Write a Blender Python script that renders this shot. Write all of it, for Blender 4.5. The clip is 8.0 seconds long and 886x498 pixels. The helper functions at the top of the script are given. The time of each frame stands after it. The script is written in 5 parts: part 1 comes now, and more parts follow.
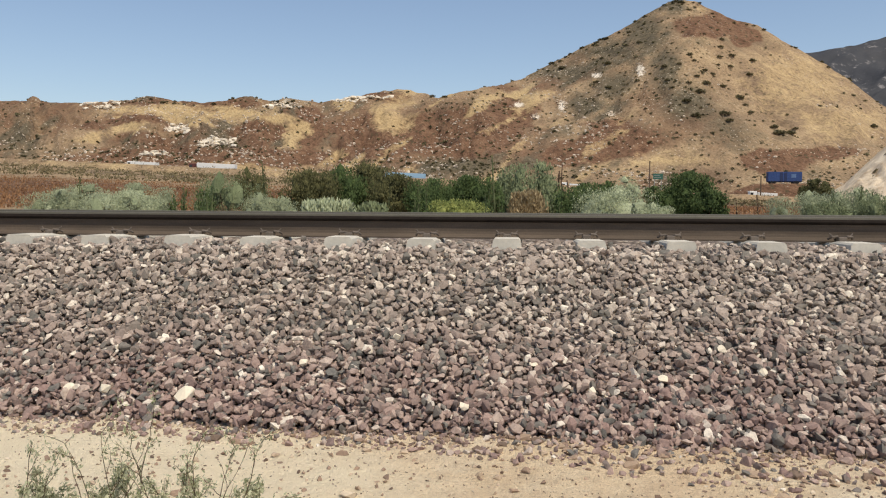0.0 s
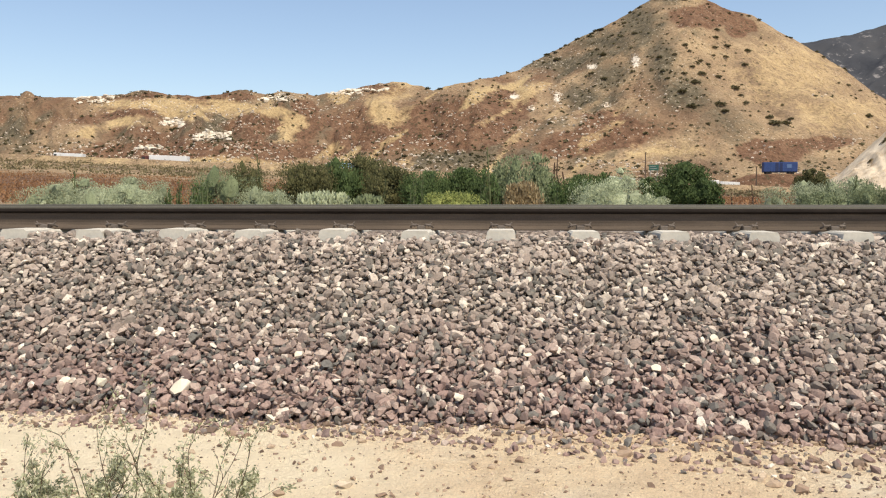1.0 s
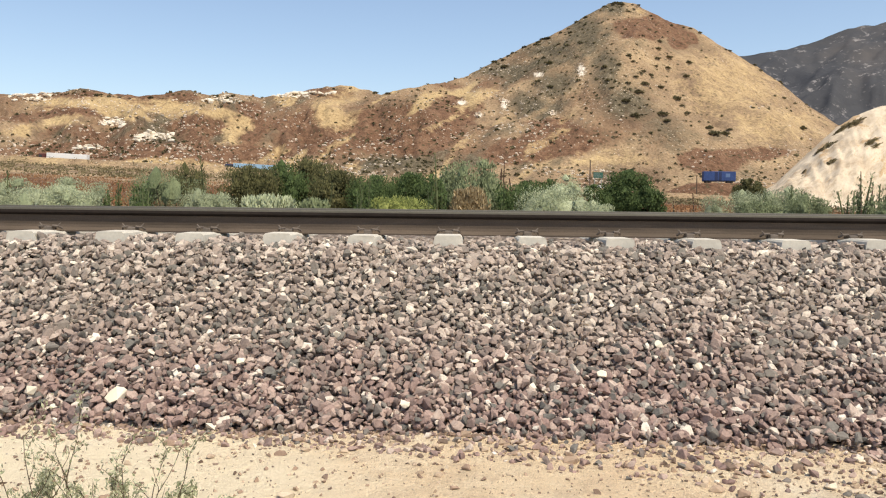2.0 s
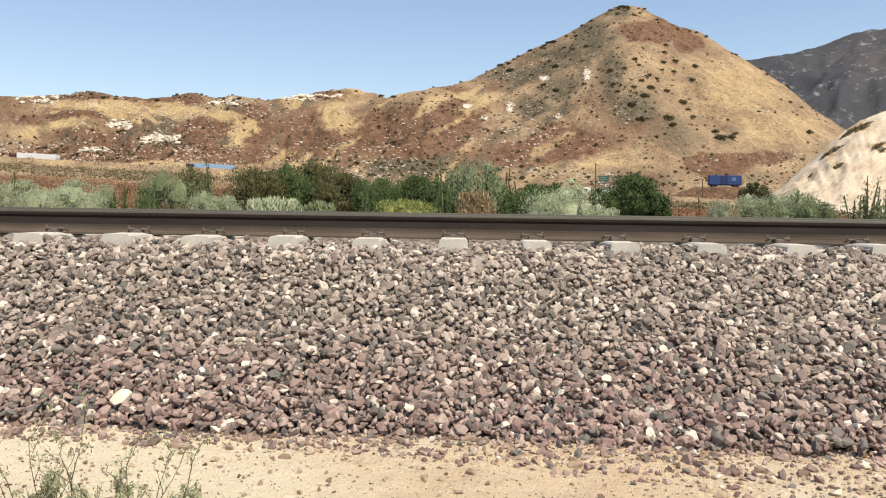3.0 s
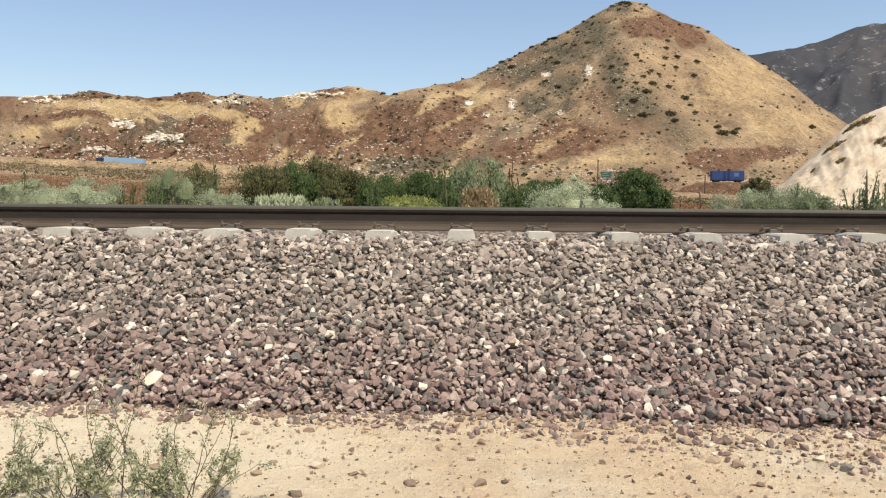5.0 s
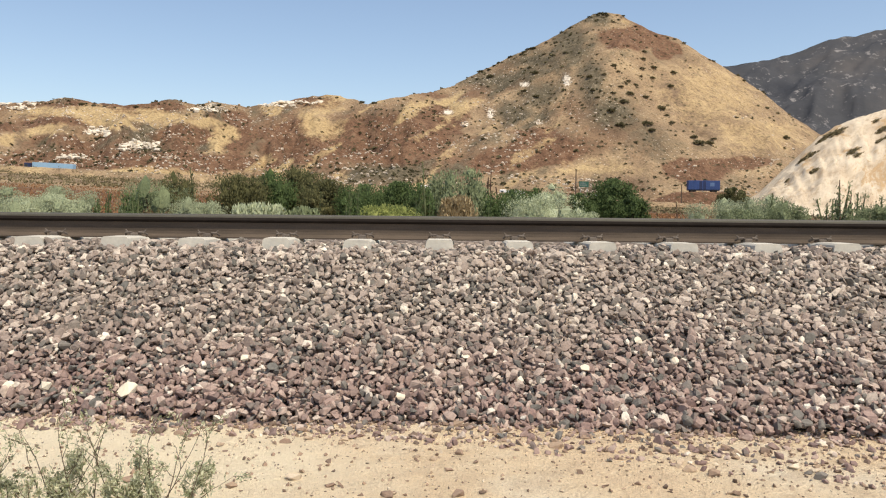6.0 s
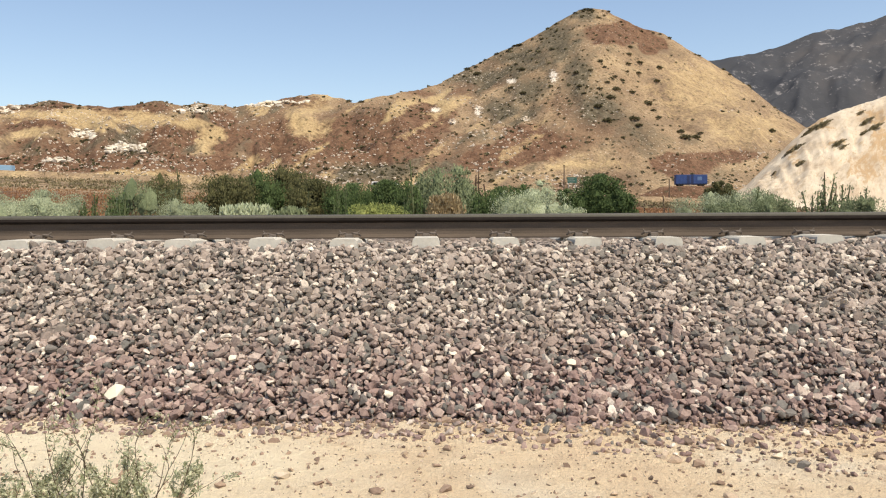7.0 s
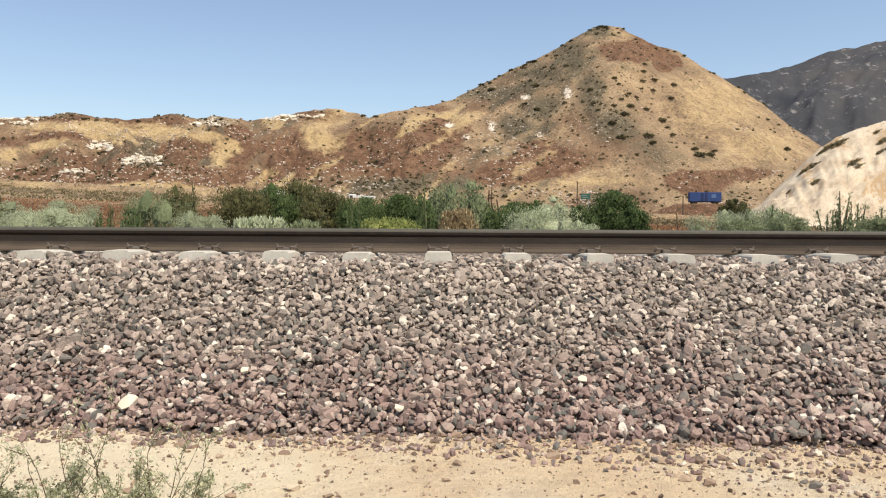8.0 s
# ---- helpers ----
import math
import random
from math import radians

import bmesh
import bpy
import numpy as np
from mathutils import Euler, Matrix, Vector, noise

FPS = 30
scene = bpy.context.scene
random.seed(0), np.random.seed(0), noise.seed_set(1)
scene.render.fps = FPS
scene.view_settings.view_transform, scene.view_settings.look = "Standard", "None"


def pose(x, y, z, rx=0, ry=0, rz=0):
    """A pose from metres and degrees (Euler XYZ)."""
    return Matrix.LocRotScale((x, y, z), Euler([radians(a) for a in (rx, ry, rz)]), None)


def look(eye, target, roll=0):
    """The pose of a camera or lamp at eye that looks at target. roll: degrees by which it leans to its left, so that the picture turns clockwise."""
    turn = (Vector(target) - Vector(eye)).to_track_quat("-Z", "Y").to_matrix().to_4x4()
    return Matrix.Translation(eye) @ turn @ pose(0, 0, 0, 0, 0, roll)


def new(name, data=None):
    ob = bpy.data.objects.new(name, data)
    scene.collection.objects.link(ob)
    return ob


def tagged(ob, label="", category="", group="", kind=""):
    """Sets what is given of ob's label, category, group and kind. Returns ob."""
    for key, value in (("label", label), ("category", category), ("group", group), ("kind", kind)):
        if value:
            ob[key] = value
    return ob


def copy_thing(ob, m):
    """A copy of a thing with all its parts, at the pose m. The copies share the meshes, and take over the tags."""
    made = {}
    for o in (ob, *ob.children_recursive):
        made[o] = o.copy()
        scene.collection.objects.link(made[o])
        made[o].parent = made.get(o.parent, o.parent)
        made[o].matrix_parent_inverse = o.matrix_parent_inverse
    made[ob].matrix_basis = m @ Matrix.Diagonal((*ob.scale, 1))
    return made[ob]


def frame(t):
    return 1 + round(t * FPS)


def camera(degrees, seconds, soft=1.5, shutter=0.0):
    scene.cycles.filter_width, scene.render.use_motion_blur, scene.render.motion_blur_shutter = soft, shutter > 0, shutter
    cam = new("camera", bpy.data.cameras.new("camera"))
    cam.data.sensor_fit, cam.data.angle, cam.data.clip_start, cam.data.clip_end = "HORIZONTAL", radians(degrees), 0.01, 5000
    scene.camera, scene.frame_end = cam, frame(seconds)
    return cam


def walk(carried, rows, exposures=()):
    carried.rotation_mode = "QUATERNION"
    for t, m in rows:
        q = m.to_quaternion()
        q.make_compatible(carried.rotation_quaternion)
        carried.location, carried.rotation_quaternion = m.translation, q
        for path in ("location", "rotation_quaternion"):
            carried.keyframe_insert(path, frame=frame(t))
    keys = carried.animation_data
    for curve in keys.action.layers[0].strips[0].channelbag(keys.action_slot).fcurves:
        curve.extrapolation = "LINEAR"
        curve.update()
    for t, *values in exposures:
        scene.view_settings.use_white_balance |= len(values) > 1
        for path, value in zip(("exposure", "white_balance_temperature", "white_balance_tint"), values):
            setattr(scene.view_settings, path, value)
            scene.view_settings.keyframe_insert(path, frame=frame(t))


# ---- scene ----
# ---------------------------------------------------------------- camera
EYE = 1.10
cam = camera(58.50, 8.0, soft=1.15)
PATH = [
    (0, -0.002, 0.293, 1.130, 4.955, -3.155, -0.363),
    (0.5, 0.002, 0.255, 1.127, 5.838, -3.481, -0.206),
    (1, 0.014, 0.277, 1.126, 4.676, -3.695, 0.018),
    (1.5, 0.008, 0.322, 1.121, 1.962, -3.513, -0.397),
    (1.7, 0.008, 0.322, 1.122, 1.022, -3.263, -0.450),
    (2.8, 0.010, 0.320, 1.128, 0.780, -3.549, -0.780),
    (3, 0.010, 0.320, 1.128, 1.230, -3.099, -0.807),
    (3.5, 0.005, 0.330, 1.133, 1.596, -2.759, -1.135),
    (4, -0.036, -0.187, 1.076, 1.658, -3.475, -0.596),
    (4.5, -0.029, 0.037, 1.096, 2.118, -3.691, -0.499),
    (4.7, -0.029, 0.037, 1.096, 1.818, -3.271, -0.499),
    (5.8, -0.023, 0.043, 1.100, 0.405, -3.420, -0.566),
    (6, -0.023, 0.043, 1.100, -0.125, -2.640, -0.566),
    (6.5, -0.012, 0.008, 1.102, -0.924, -2.214, 0.508),
    (7, -0.001, 0.021, 1.099, -0.923, -2.797, 0.295),
    (7.5, -0.004, -0.010, 1.097, -0.681, -2.686, -0.296),
    (8, -0.000, -0.000, 1.100, -0.000, -1.720, -0.330),
]
EXPOSURES = [(0, -0.32, 6900, 10), (0.3, -0.22, 6950, 10), (0.6, -0.06, 7000, 10), (1.0, 0.03, 7000, 10), (1.5, 0.06, 7000, 10), (3.0, 0.07, 7000, 10), (4.0, 0.07, 7000, 10), (4.5, 0.0, 7000, 10), (6.0, -0.04, 7000, 10), (6.5, -0.03, 7000, 10), (7.0, 0.04, 7000, 10), (8.0, 0.0, 7000, 10)]
walk(cam, [(t, pose(x, y, z, 90 + pitch, roll, yaw)) for t, x, y, z, yaw, pitch, roll in PATH], EXPOSURES)

# ---------------------------------------------------------------- light
SUN_FROM = Vector((0.32, -0.40, 1.0)).normalized()
world = bpy.data.worlds.new("desert_sky")
scene.world = world
world.use_nodes = True
wn = world.node_tree
sky = wn.nodes.new("ShaderNodeTexSky")
sky.sky_type = "NISHITA"
sky.sun_disc = False
sky.sun_elevation = math.asin(SUN_FROM.z)
sky.sun_rotation = math.atan2(SUN_FROM.x, SUN_FROM.y)
sky.altitude = 900
sky.air_density, sky.dust_density, sky.ozone_density = 1.0, 2.6, 1.2
bg = wn.nodes["Background"]
bg.inputs["Strength"].default_value = 0.18
wn.links.new(sky.outputs[0], bg.inputs["Color"])
sun_data = bpy.data.lights.new("sun", "SUN")
sun_data.energy, sun_data.angle, sun_data.color = 4.4, radians(0.53), (1.0, 0.93, 0.80)
sun = new("sun", sun_data)
sun.matrix_world = look(SUN_FROM * 100, (0, 0, 0))


# ---------------------------------------------------------------- number tools
def hash2(ix, iy, seed):
    h = (ix.astype(np.int64) * 374761393 + iy.astype(np.int64) * 668265263 + seed * 974634777) & 0x7FFFFFFF
    h = ((h ^ (h >> 13)) * 1274126177) & 0x7FFFFFFF
    return ((h ^ (h >> 16)) & 0xFFFF) / 65535.0


def vnoise(x, y, seed=0):
    ix, iy = np.floor(x), np.floor(y)
    fx, fy = x - ix, y - iy
    fx, fy = fx * fx * (3 - 2 * fx), fy * fy * (3 - 2 * fy)
    a, b = hash2(ix, iy, seed), hash2(ix + 1, iy, seed)
    c, d = hash2(ix, iy + 1, seed), hash2(ix + 1, iy + 1, seed)
    return (a * (1 - fx) + b * fx) * (1 - fy) + (c * (1 - fx) + d * fx) * fy


def fbm(x, y, octaves=4, seed=0):
    x, y = np.asarray(x, float), np.asarray(y, float)
    total, amp, norm = 0, 1.0, 0
    for i in range(octaves):
        total = total + amp * vnoise(x * 2 ** i, y * 2 ** i, seed + i * 17)
        norm, amp = norm + amp, amp * 0.5
    return total / norm * 2 - 1


def ridged(x, y, octaves=4, seed=0):
    x, y = np.asarray(x, float), np.asarray(y, float)
    total, amp, norm = 0, 1.0, 0
    for i in range(octaves):
        total = total + amp * (1 - np.abs(vnoise(x * 2 ** i, y * 2 ** i, seed + i * 17) * 2 - 1))
        norm, amp = norm + amp, amp * 0.5
    return total / norm


def smooth(a, b, x):
    t = np.clip((np.asarray(x, float) - a) / (b - a), 0, 1)
    return t * t * (3 - 2 * t)


# ---------------------------------------------------------------- mesh tools
def mesh_from(name, verts, faces, material=None, shade=False):
    me = bpy.data.meshes.new(name)
    verts = np.asarray(verts, np.float32)
    faces = np.asarray(faces, np.int32)
    n, k = faces.shape
    me.vertices.add(len(verts))
    me.vertices.foreach_set("co", verts.ravel())
    me.loops.add(n * k)
    me.loops.foreach_set("vertex_index", faces.ravel())
    me.polygons.add(n)
    me.polygons.foreach_set("loop_start", np.arange(0, n * k, k, dtype=np.int32))
    me.polygons.foreach_set("use_smooth", np.full(n, shade, dtype=bool))
    me.update(calc_edges=True)
    if material:
        me.materials.append(material)
    return me


def grid_faces(nx, ny):
    i = np.arange(nx - 1)[None, :] + np.arange(ny - 1)[:, None] * nx
    i = i.ravel()
    return np.stack([i, i + 1, i + nx + 1, i + nx], 1)


def part(name, bm, material, parent, label="", shade=False):
    me = bpy.data.meshes.new(name)
    bm.to_mesh(me)
    bm.free()
    me.materials.append(material)
    if shade:
        me.polygons.foreach_set("use_smooth", np.full(len(me.polygons), True, dtype=bool))
    ob = new(name, me)
    ob.parent = parent
    return tagged(ob, label)


def part_mesh(name, me, parent, label=""):
    ob = new(name, me)
    ob.parent = parent
    return tagged(ob, label)


def add_box(bm, x0, x1, y0, y1, z0, z1, bevel=0.0):
    made = bmesh.ops.create_cube(bm, size=1.0)["verts"]
    bmesh.ops.scale(bm, vec=(x1 - x0, y1 - y0, z1 - z0), verts=made)
    bmesh.ops.translate(bm, vec=((x0 + x1) / 2, (y0 + y1) / 2, (z0 + z1) / 2), verts=made)
    if bevel:
        edges = list({e for v in made for e in v.link_edges})
        bmesh.ops.bevel(bm, geom=edges, offset=bevel, segments=2, affect="EDGES", profile=0.5)


def add_tube(bm, a, b, r0, r1, sides=6):
    a, b = Vector(a), Vector(b)
    q = (b - a).to_track_quat("Z", "Y")
    rings = []
    for p, r in ((a, r0), (b, r1)):
        rings.append([bm.verts.new(p + q @ Vector((r * math.cos(2 * math.pi * k / sides), r * math.sin(2 * math.pi * k / sides), 0))) for k in range(sides)])
    for k in range(sides):
        bm.faces.new((rings[0][k], rings[0][(k + 1) % sides], rings[1][(k + 1) % sides], rings[1][k]))
    bm.faces.new(rings[0][::-1])
    bm.faces.new(rings[1])


def add_path(bm, points, r, r_end=None, sides=6):
    """One unbroken bent wire through the points."""
    points = [Vector(p) for p in points]
    rings = []
    for i, p in enumerate(points):
        way = points[min(i + 1, len(points) - 1)] - points[max(i - 1, 0)]
        q = way.to_track_quat("Z", "Y")
        k = r if r_end is None else r + (r_end - r) * i / (len(points) - 1)
        rings.append([bm.verts.new(p + q @ Vector((k * math.cos(2 * math.pi * j / sides), k * math.sin(2 * math.pi * j / sides), 0))) for j in range(sides)])
    for a, b in zip(rings, rings[1:]):
        best = min(range(sides), key=lambda s: sum((a[j].co - b[(j + s) % sides].co).length for j in range(sides)))
        for j in range(sides):
            bm.faces.new((a[j], a[(j + 1) % sides], b[(j + 1 + best) % sides], b[(j + best) % sides]))
    bm.faces.new(rings[0][::-1])
    bm.faces.new(rings[-1])


# ---------------------------------------------------------------- materials
def shader(name, rough=0.9, metal=0.0, spec=0.3):
    m = bpy.data.materials.new(name)
    m.use_nodes = True
    nt = m.node_tree
    b = nt.nodes["Principled BSDF"]
    b.inputs["Roughness"].default_value = rough
    b.inputs["Metallic"].default_value = metal
    b.inputs["Specular IOR Level"].default_value = spec
    return m, nt, b


def node(nt, kind, **values):
    n = nt.nodes.new(kind)
    for key, value in values.items():
        n.inputs[key].default_value = value
    return n


def coords(nt):
    return nt.nodes.new("ShaderNodeNewGeometry").outputs["Position"]


def noise_tex(nt, scale, detail=4.0, rough=0.6, vector=None):
    n = node(nt, "ShaderNodeTexNoise", Scale=scale, Detail=detail, Roughness=rough)
    nt.links.new(vector if vector else coords(nt), n.inputs["Vector"])
    return n.outputs["Fac"]


def ramp(nt, fac, stops, constant=False):
    r = nt.nodes.new("ShaderNodeValToRGB")
    if constant:
        r.color_ramp.interpolation = "CONSTANT"
    els = r.color_ramp.elements
    while len(els) < len(stops):
        els.new(0.5)
    for el, (p, c) in zip(els, stops):
        el.position = p
        el.color = (*c, 1) if len(c) == 3 else c
    nt.links.new(fac, r.inputs["Fac"])
    return r.outputs["Color"]


def grey(nt, fac, a, b, lo=0.0, hi=1.0):
    n = nt.nodes.new("ShaderNodeMapRange")
    n.inputs["From Min"].default_value, n.inputs["From Max"].default_value = a, b
    n.inputs["To Min"].default_value, n.inputs["To Max"].default_value = lo, hi
    nt.links.new(fac, n.inputs["Value"])
    return n.outputs["Result"]


def mix(nt, fac, a, b, mode="MIX"):
    n = nt.nodes.new("ShaderNodeMix")
    n.data_type, n.blend_type = "RGBA", mode
    for sock, value in ((n.inputs[0], fac), (n.inputs[6], a), (n.inputs[7], b)):
        if isinstance(value, (int, float)):
            sock.default_value = value
        elif isinstance(value, tuple):
            sock.default_value = (*value, 1)
        else:
            nt.links.new(value, sock)
    return n.outputs[2]


def bump(nt, bsdf, height, strength, distance):
    n = node(nt, "ShaderNodeBump", Strength=strength, Distance=distance)
    nt.links.new(height, n.inputs["Height"])
    nt.links.new(n.outputs[0], bsdf.inputs["Normal"])


def math_node(nt, op, a, b):
    n = nt.nodes.new("ShaderNodeMath")
    n.operation = op
    for sock, value in zip(n.inputs, (a, b)):
        if isinstance(value, (int, float)):
            sock.default_value = value
        else:
            nt.links.new(value, sock)
    return n.outputs[0]


def vec_node(nt, op, a, b):
    n = nt.nodes.new("ShaderNodeVectorMath")
    n.operation = op
    for sock, value in zip(n.inputs, (a, b)):
        if isinstance(value, tuple):
            sock.default_value = value
        else:
            nt.links.new(value, sock)
    return n.outputs[0]


def piece_random(nt):
    """A random number for each stone or leaf, alone or joined."""
    a = nt.nodes.new("ShaderNodeObjectInfo").outputs["Random"]
    b = nt.nodes.new("ShaderNodeNewGeometry").outputs["Random Per Island"]
    return math_node(nt, "FRACT", math_node(nt, "ADD", a, b), 0.0)


def plain(name, colour, rough=0.8, metal=0.0, spec=0.3, vary=0.25, scale=30.0, relief=0.0):
    m, nt, b = shader(name, rough, metal, spec)
    n = noise_tex(nt, scale, 5)
    n2 = noise_tex(nt, scale / 9, 3)
    lo, hi = tuple(c * (1 - vary) for c in colour), tuple(min(1, c * (1 + vary)) for c in colour)
    c = mix(nt, 0.5, ramp(nt, n, [(0.3, lo), (0.7, hi)]), ramp(nt, n2, [(0.3, lo), (0.7, hi)]))
    nt.links.new(c, b.inputs["Base Color"])
    if relief:
        bump(nt, b, n, 0.6, relief)
    return m


def ballast_material():
    m, nt, b = shader("crushed_stone", 0.92, 0, 0.25)
    r = piece_random(nt)
    grey_mix = ramp(nt, r, [(0.0, (0.130, 0.124, 0.110)), (0.12, (0.178, 0.162, 0.138)), (0.3, (0.251, 0.212, 0.179)), (0.5, (0.324, 0.265, 0.222)),
                            (0.68, (0.394, 0.330, 0.279)), (0.85, (0.491, 0.423, 0.356)), (0.955, (0.605, 0.537, 0.448)), (1.0, (0.821, 0.745, 0.616))])
    red_mix = ramp(nt, r, [(0.0, (0.135, 0.130, 0.117)), (0.10, (0.173, 0.162, 0.146)), (0.20, (0.192, 0.135, 0.121)), (0.5, (0.272, 0.181, 0.159)),
                           (0.75, (0.362, 0.256, 0.218)), (0.93, (0.481, 0.383, 0.321)), (1.0, (0.734, 0.670, 0.572))])
    sep = nt.nodes.new("ShaderNodeSeparateXYZ")
    nt.links.new(coords(nt), sep.inputs[0])
    low = grey(nt, math_node(nt, "ADD", sep.outputs["Z"], math_node(nt, "MULTIPLY", noise_tex(nt, 1.7, 3), 0.5)), 0.38, 0.75, 0.9, 0.12)
    c = mix(nt, low, grey_mix, red_mix)
    n = noise_tex(nt, 70, 5, 0.65)
    c = mix(nt, 0.8, c, ramp(nt, n, [(0.32, (0.6, 0.58, 0.57)), (0.52, (1, 1, 1)), (0.72, (1.25, 1.22, 1.17))]), "MULTIPLY")
    dust = grey(nt, noise_tex(nt, 2.3, 3), 0.45, 0.75, 0.0, 0.35)
    c = mix(nt, dust, c, (0.36, 0.29, 0.235))
    nt.links.new(c, b.inputs["Base Color"])
    bump(nt, b, noise_tex(nt, 160, 4), 0.5, 0.004)
    return m


def packed_stone_material():
    """Packed ballast, one tone to each stone, shade of the gaps painted in."""
    m, nt, b = shader("packed_ballast", 0.95, 0, 0.15)
    vor = node(nt, "ShaderNodeTexVoronoi", Scale=21.0)
    nt.links.new(coords(nt), vor.inputs["Vector"])
    sep = nt.nodes.new("ShaderNodeSeparateColor")
    nt.links.new(vor.outputs["Color"], sep.inputs[0])
    c = ramp(nt, sep.outputs[0], [(0.0, (0.13, 0.115, 0.10)), (0.5, (0.26, 0.205, 0.175)), (0.85, (0.36, 0.30, 0.25)), (1.0, (0.5, 0.44, 0.37))])
    # painted crevice shade: colour darkens away from each stone's middle
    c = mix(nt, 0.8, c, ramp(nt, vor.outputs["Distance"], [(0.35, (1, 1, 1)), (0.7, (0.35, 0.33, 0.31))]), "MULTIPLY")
    nt.links.new(c, b.inputs["Base Color"])
    inv = math_node(nt, "SUBTRACT", 1.0, vor.outputs["Distance"])
    bump(nt, b, inv, 1.0, 0.04)
    return m


def pebble_material():
    m, nt, b = shader("brown_pebble", 0.92, 0, 0.2)
    c = ramp(nt, piece_random(nt), [(0.0, (0.15, 0.11, 0.085)), (0.4, (0.27, 0.19, 0.14)), (0.7, (0.38, 0.28, 0.20)), (0.92, (0.48, 0.38, 0.28)), (1.0, (0.62, 0.53, 0.41))])
    c = mix(nt, 0.7, c, ramp(nt, noise_tex(nt, 90, 4), [(0.3, (0.7, 0.69, 0.68)), (0.7, (1.2, 1.18, 1.14))]), "MULTIPLY")
    nt.links.new(c, b.inputs["Base Color"])
    return m


def sand_material():
    m, nt, b = shader("desert_sand", 0.95, 0, 0.15)
    big, mid, fine = noise_tex(nt, 0.9, 4), noise_tex(nt, 6, 5), noise_tex(nt, 140, 4, 0.7)
    c = ramp(nt, big, [(0.3, (0.78, 0.58, 0.38)), (0.5, (0.84, 0.66, 0.44)), (0.7, (0.88, 0.76, 0.57))])
    c = mix(nt, grey(nt, mid, 0.50, 0.64, 0.0, 0.36), c, (0.55, 0.40, 0.265))
    c = mix(nt, 0.8, c, ramp(nt, fine, [(0.32, (0.68, 0.66, 0.64)), (0.48, (1, 1, 1)), (0.7, (1.12, 1.1, 1.08))]), "MULTIPLY")
    grain = noise_tex(nt, 48, 3, 0.7)
    c = mix(nt, grey(nt, grain, 0.57, 0.64, 0.0, 0.28), c, (0.42, 0.30, 0.205))
    c = mix(nt, grey(nt, grain, 0.43, 0.35, 0.0, 0.4), c, (0.88, 0.78, 0.59))
    # one pale wash of finer sand beside the bushes
    away = nt.nodes.new("ShaderNodeVectorMath")
    away.operation = "DISTANCE"
    nt.links.new(coords(nt), away.inputs[0])
    away.inputs[1].default_value = (-2.1, 3.2, 0)
    wash = math_node(nt, "ADD", away.outputs["Value"], math_node(nt, "MULTIPLY", math_node(nt, "SUBTRACT", big, 0.5), 3.0))
    c = mix(nt, grey(nt, wash, 1.9, 1.1, 0.0, 0.78), c, (0.96, 0.84, 0.61))
    nt.links.new(c, b.inputs["Base Color"])
    bump(nt, b, math_node(nt, "ADD", mid, math_node(nt, "ADD", math_node(nt, "MULTIPLY", fine, 0.5), math_node(nt, "MULTIPLY", grain, 0.5))), 1.0, 0.035)
    return m


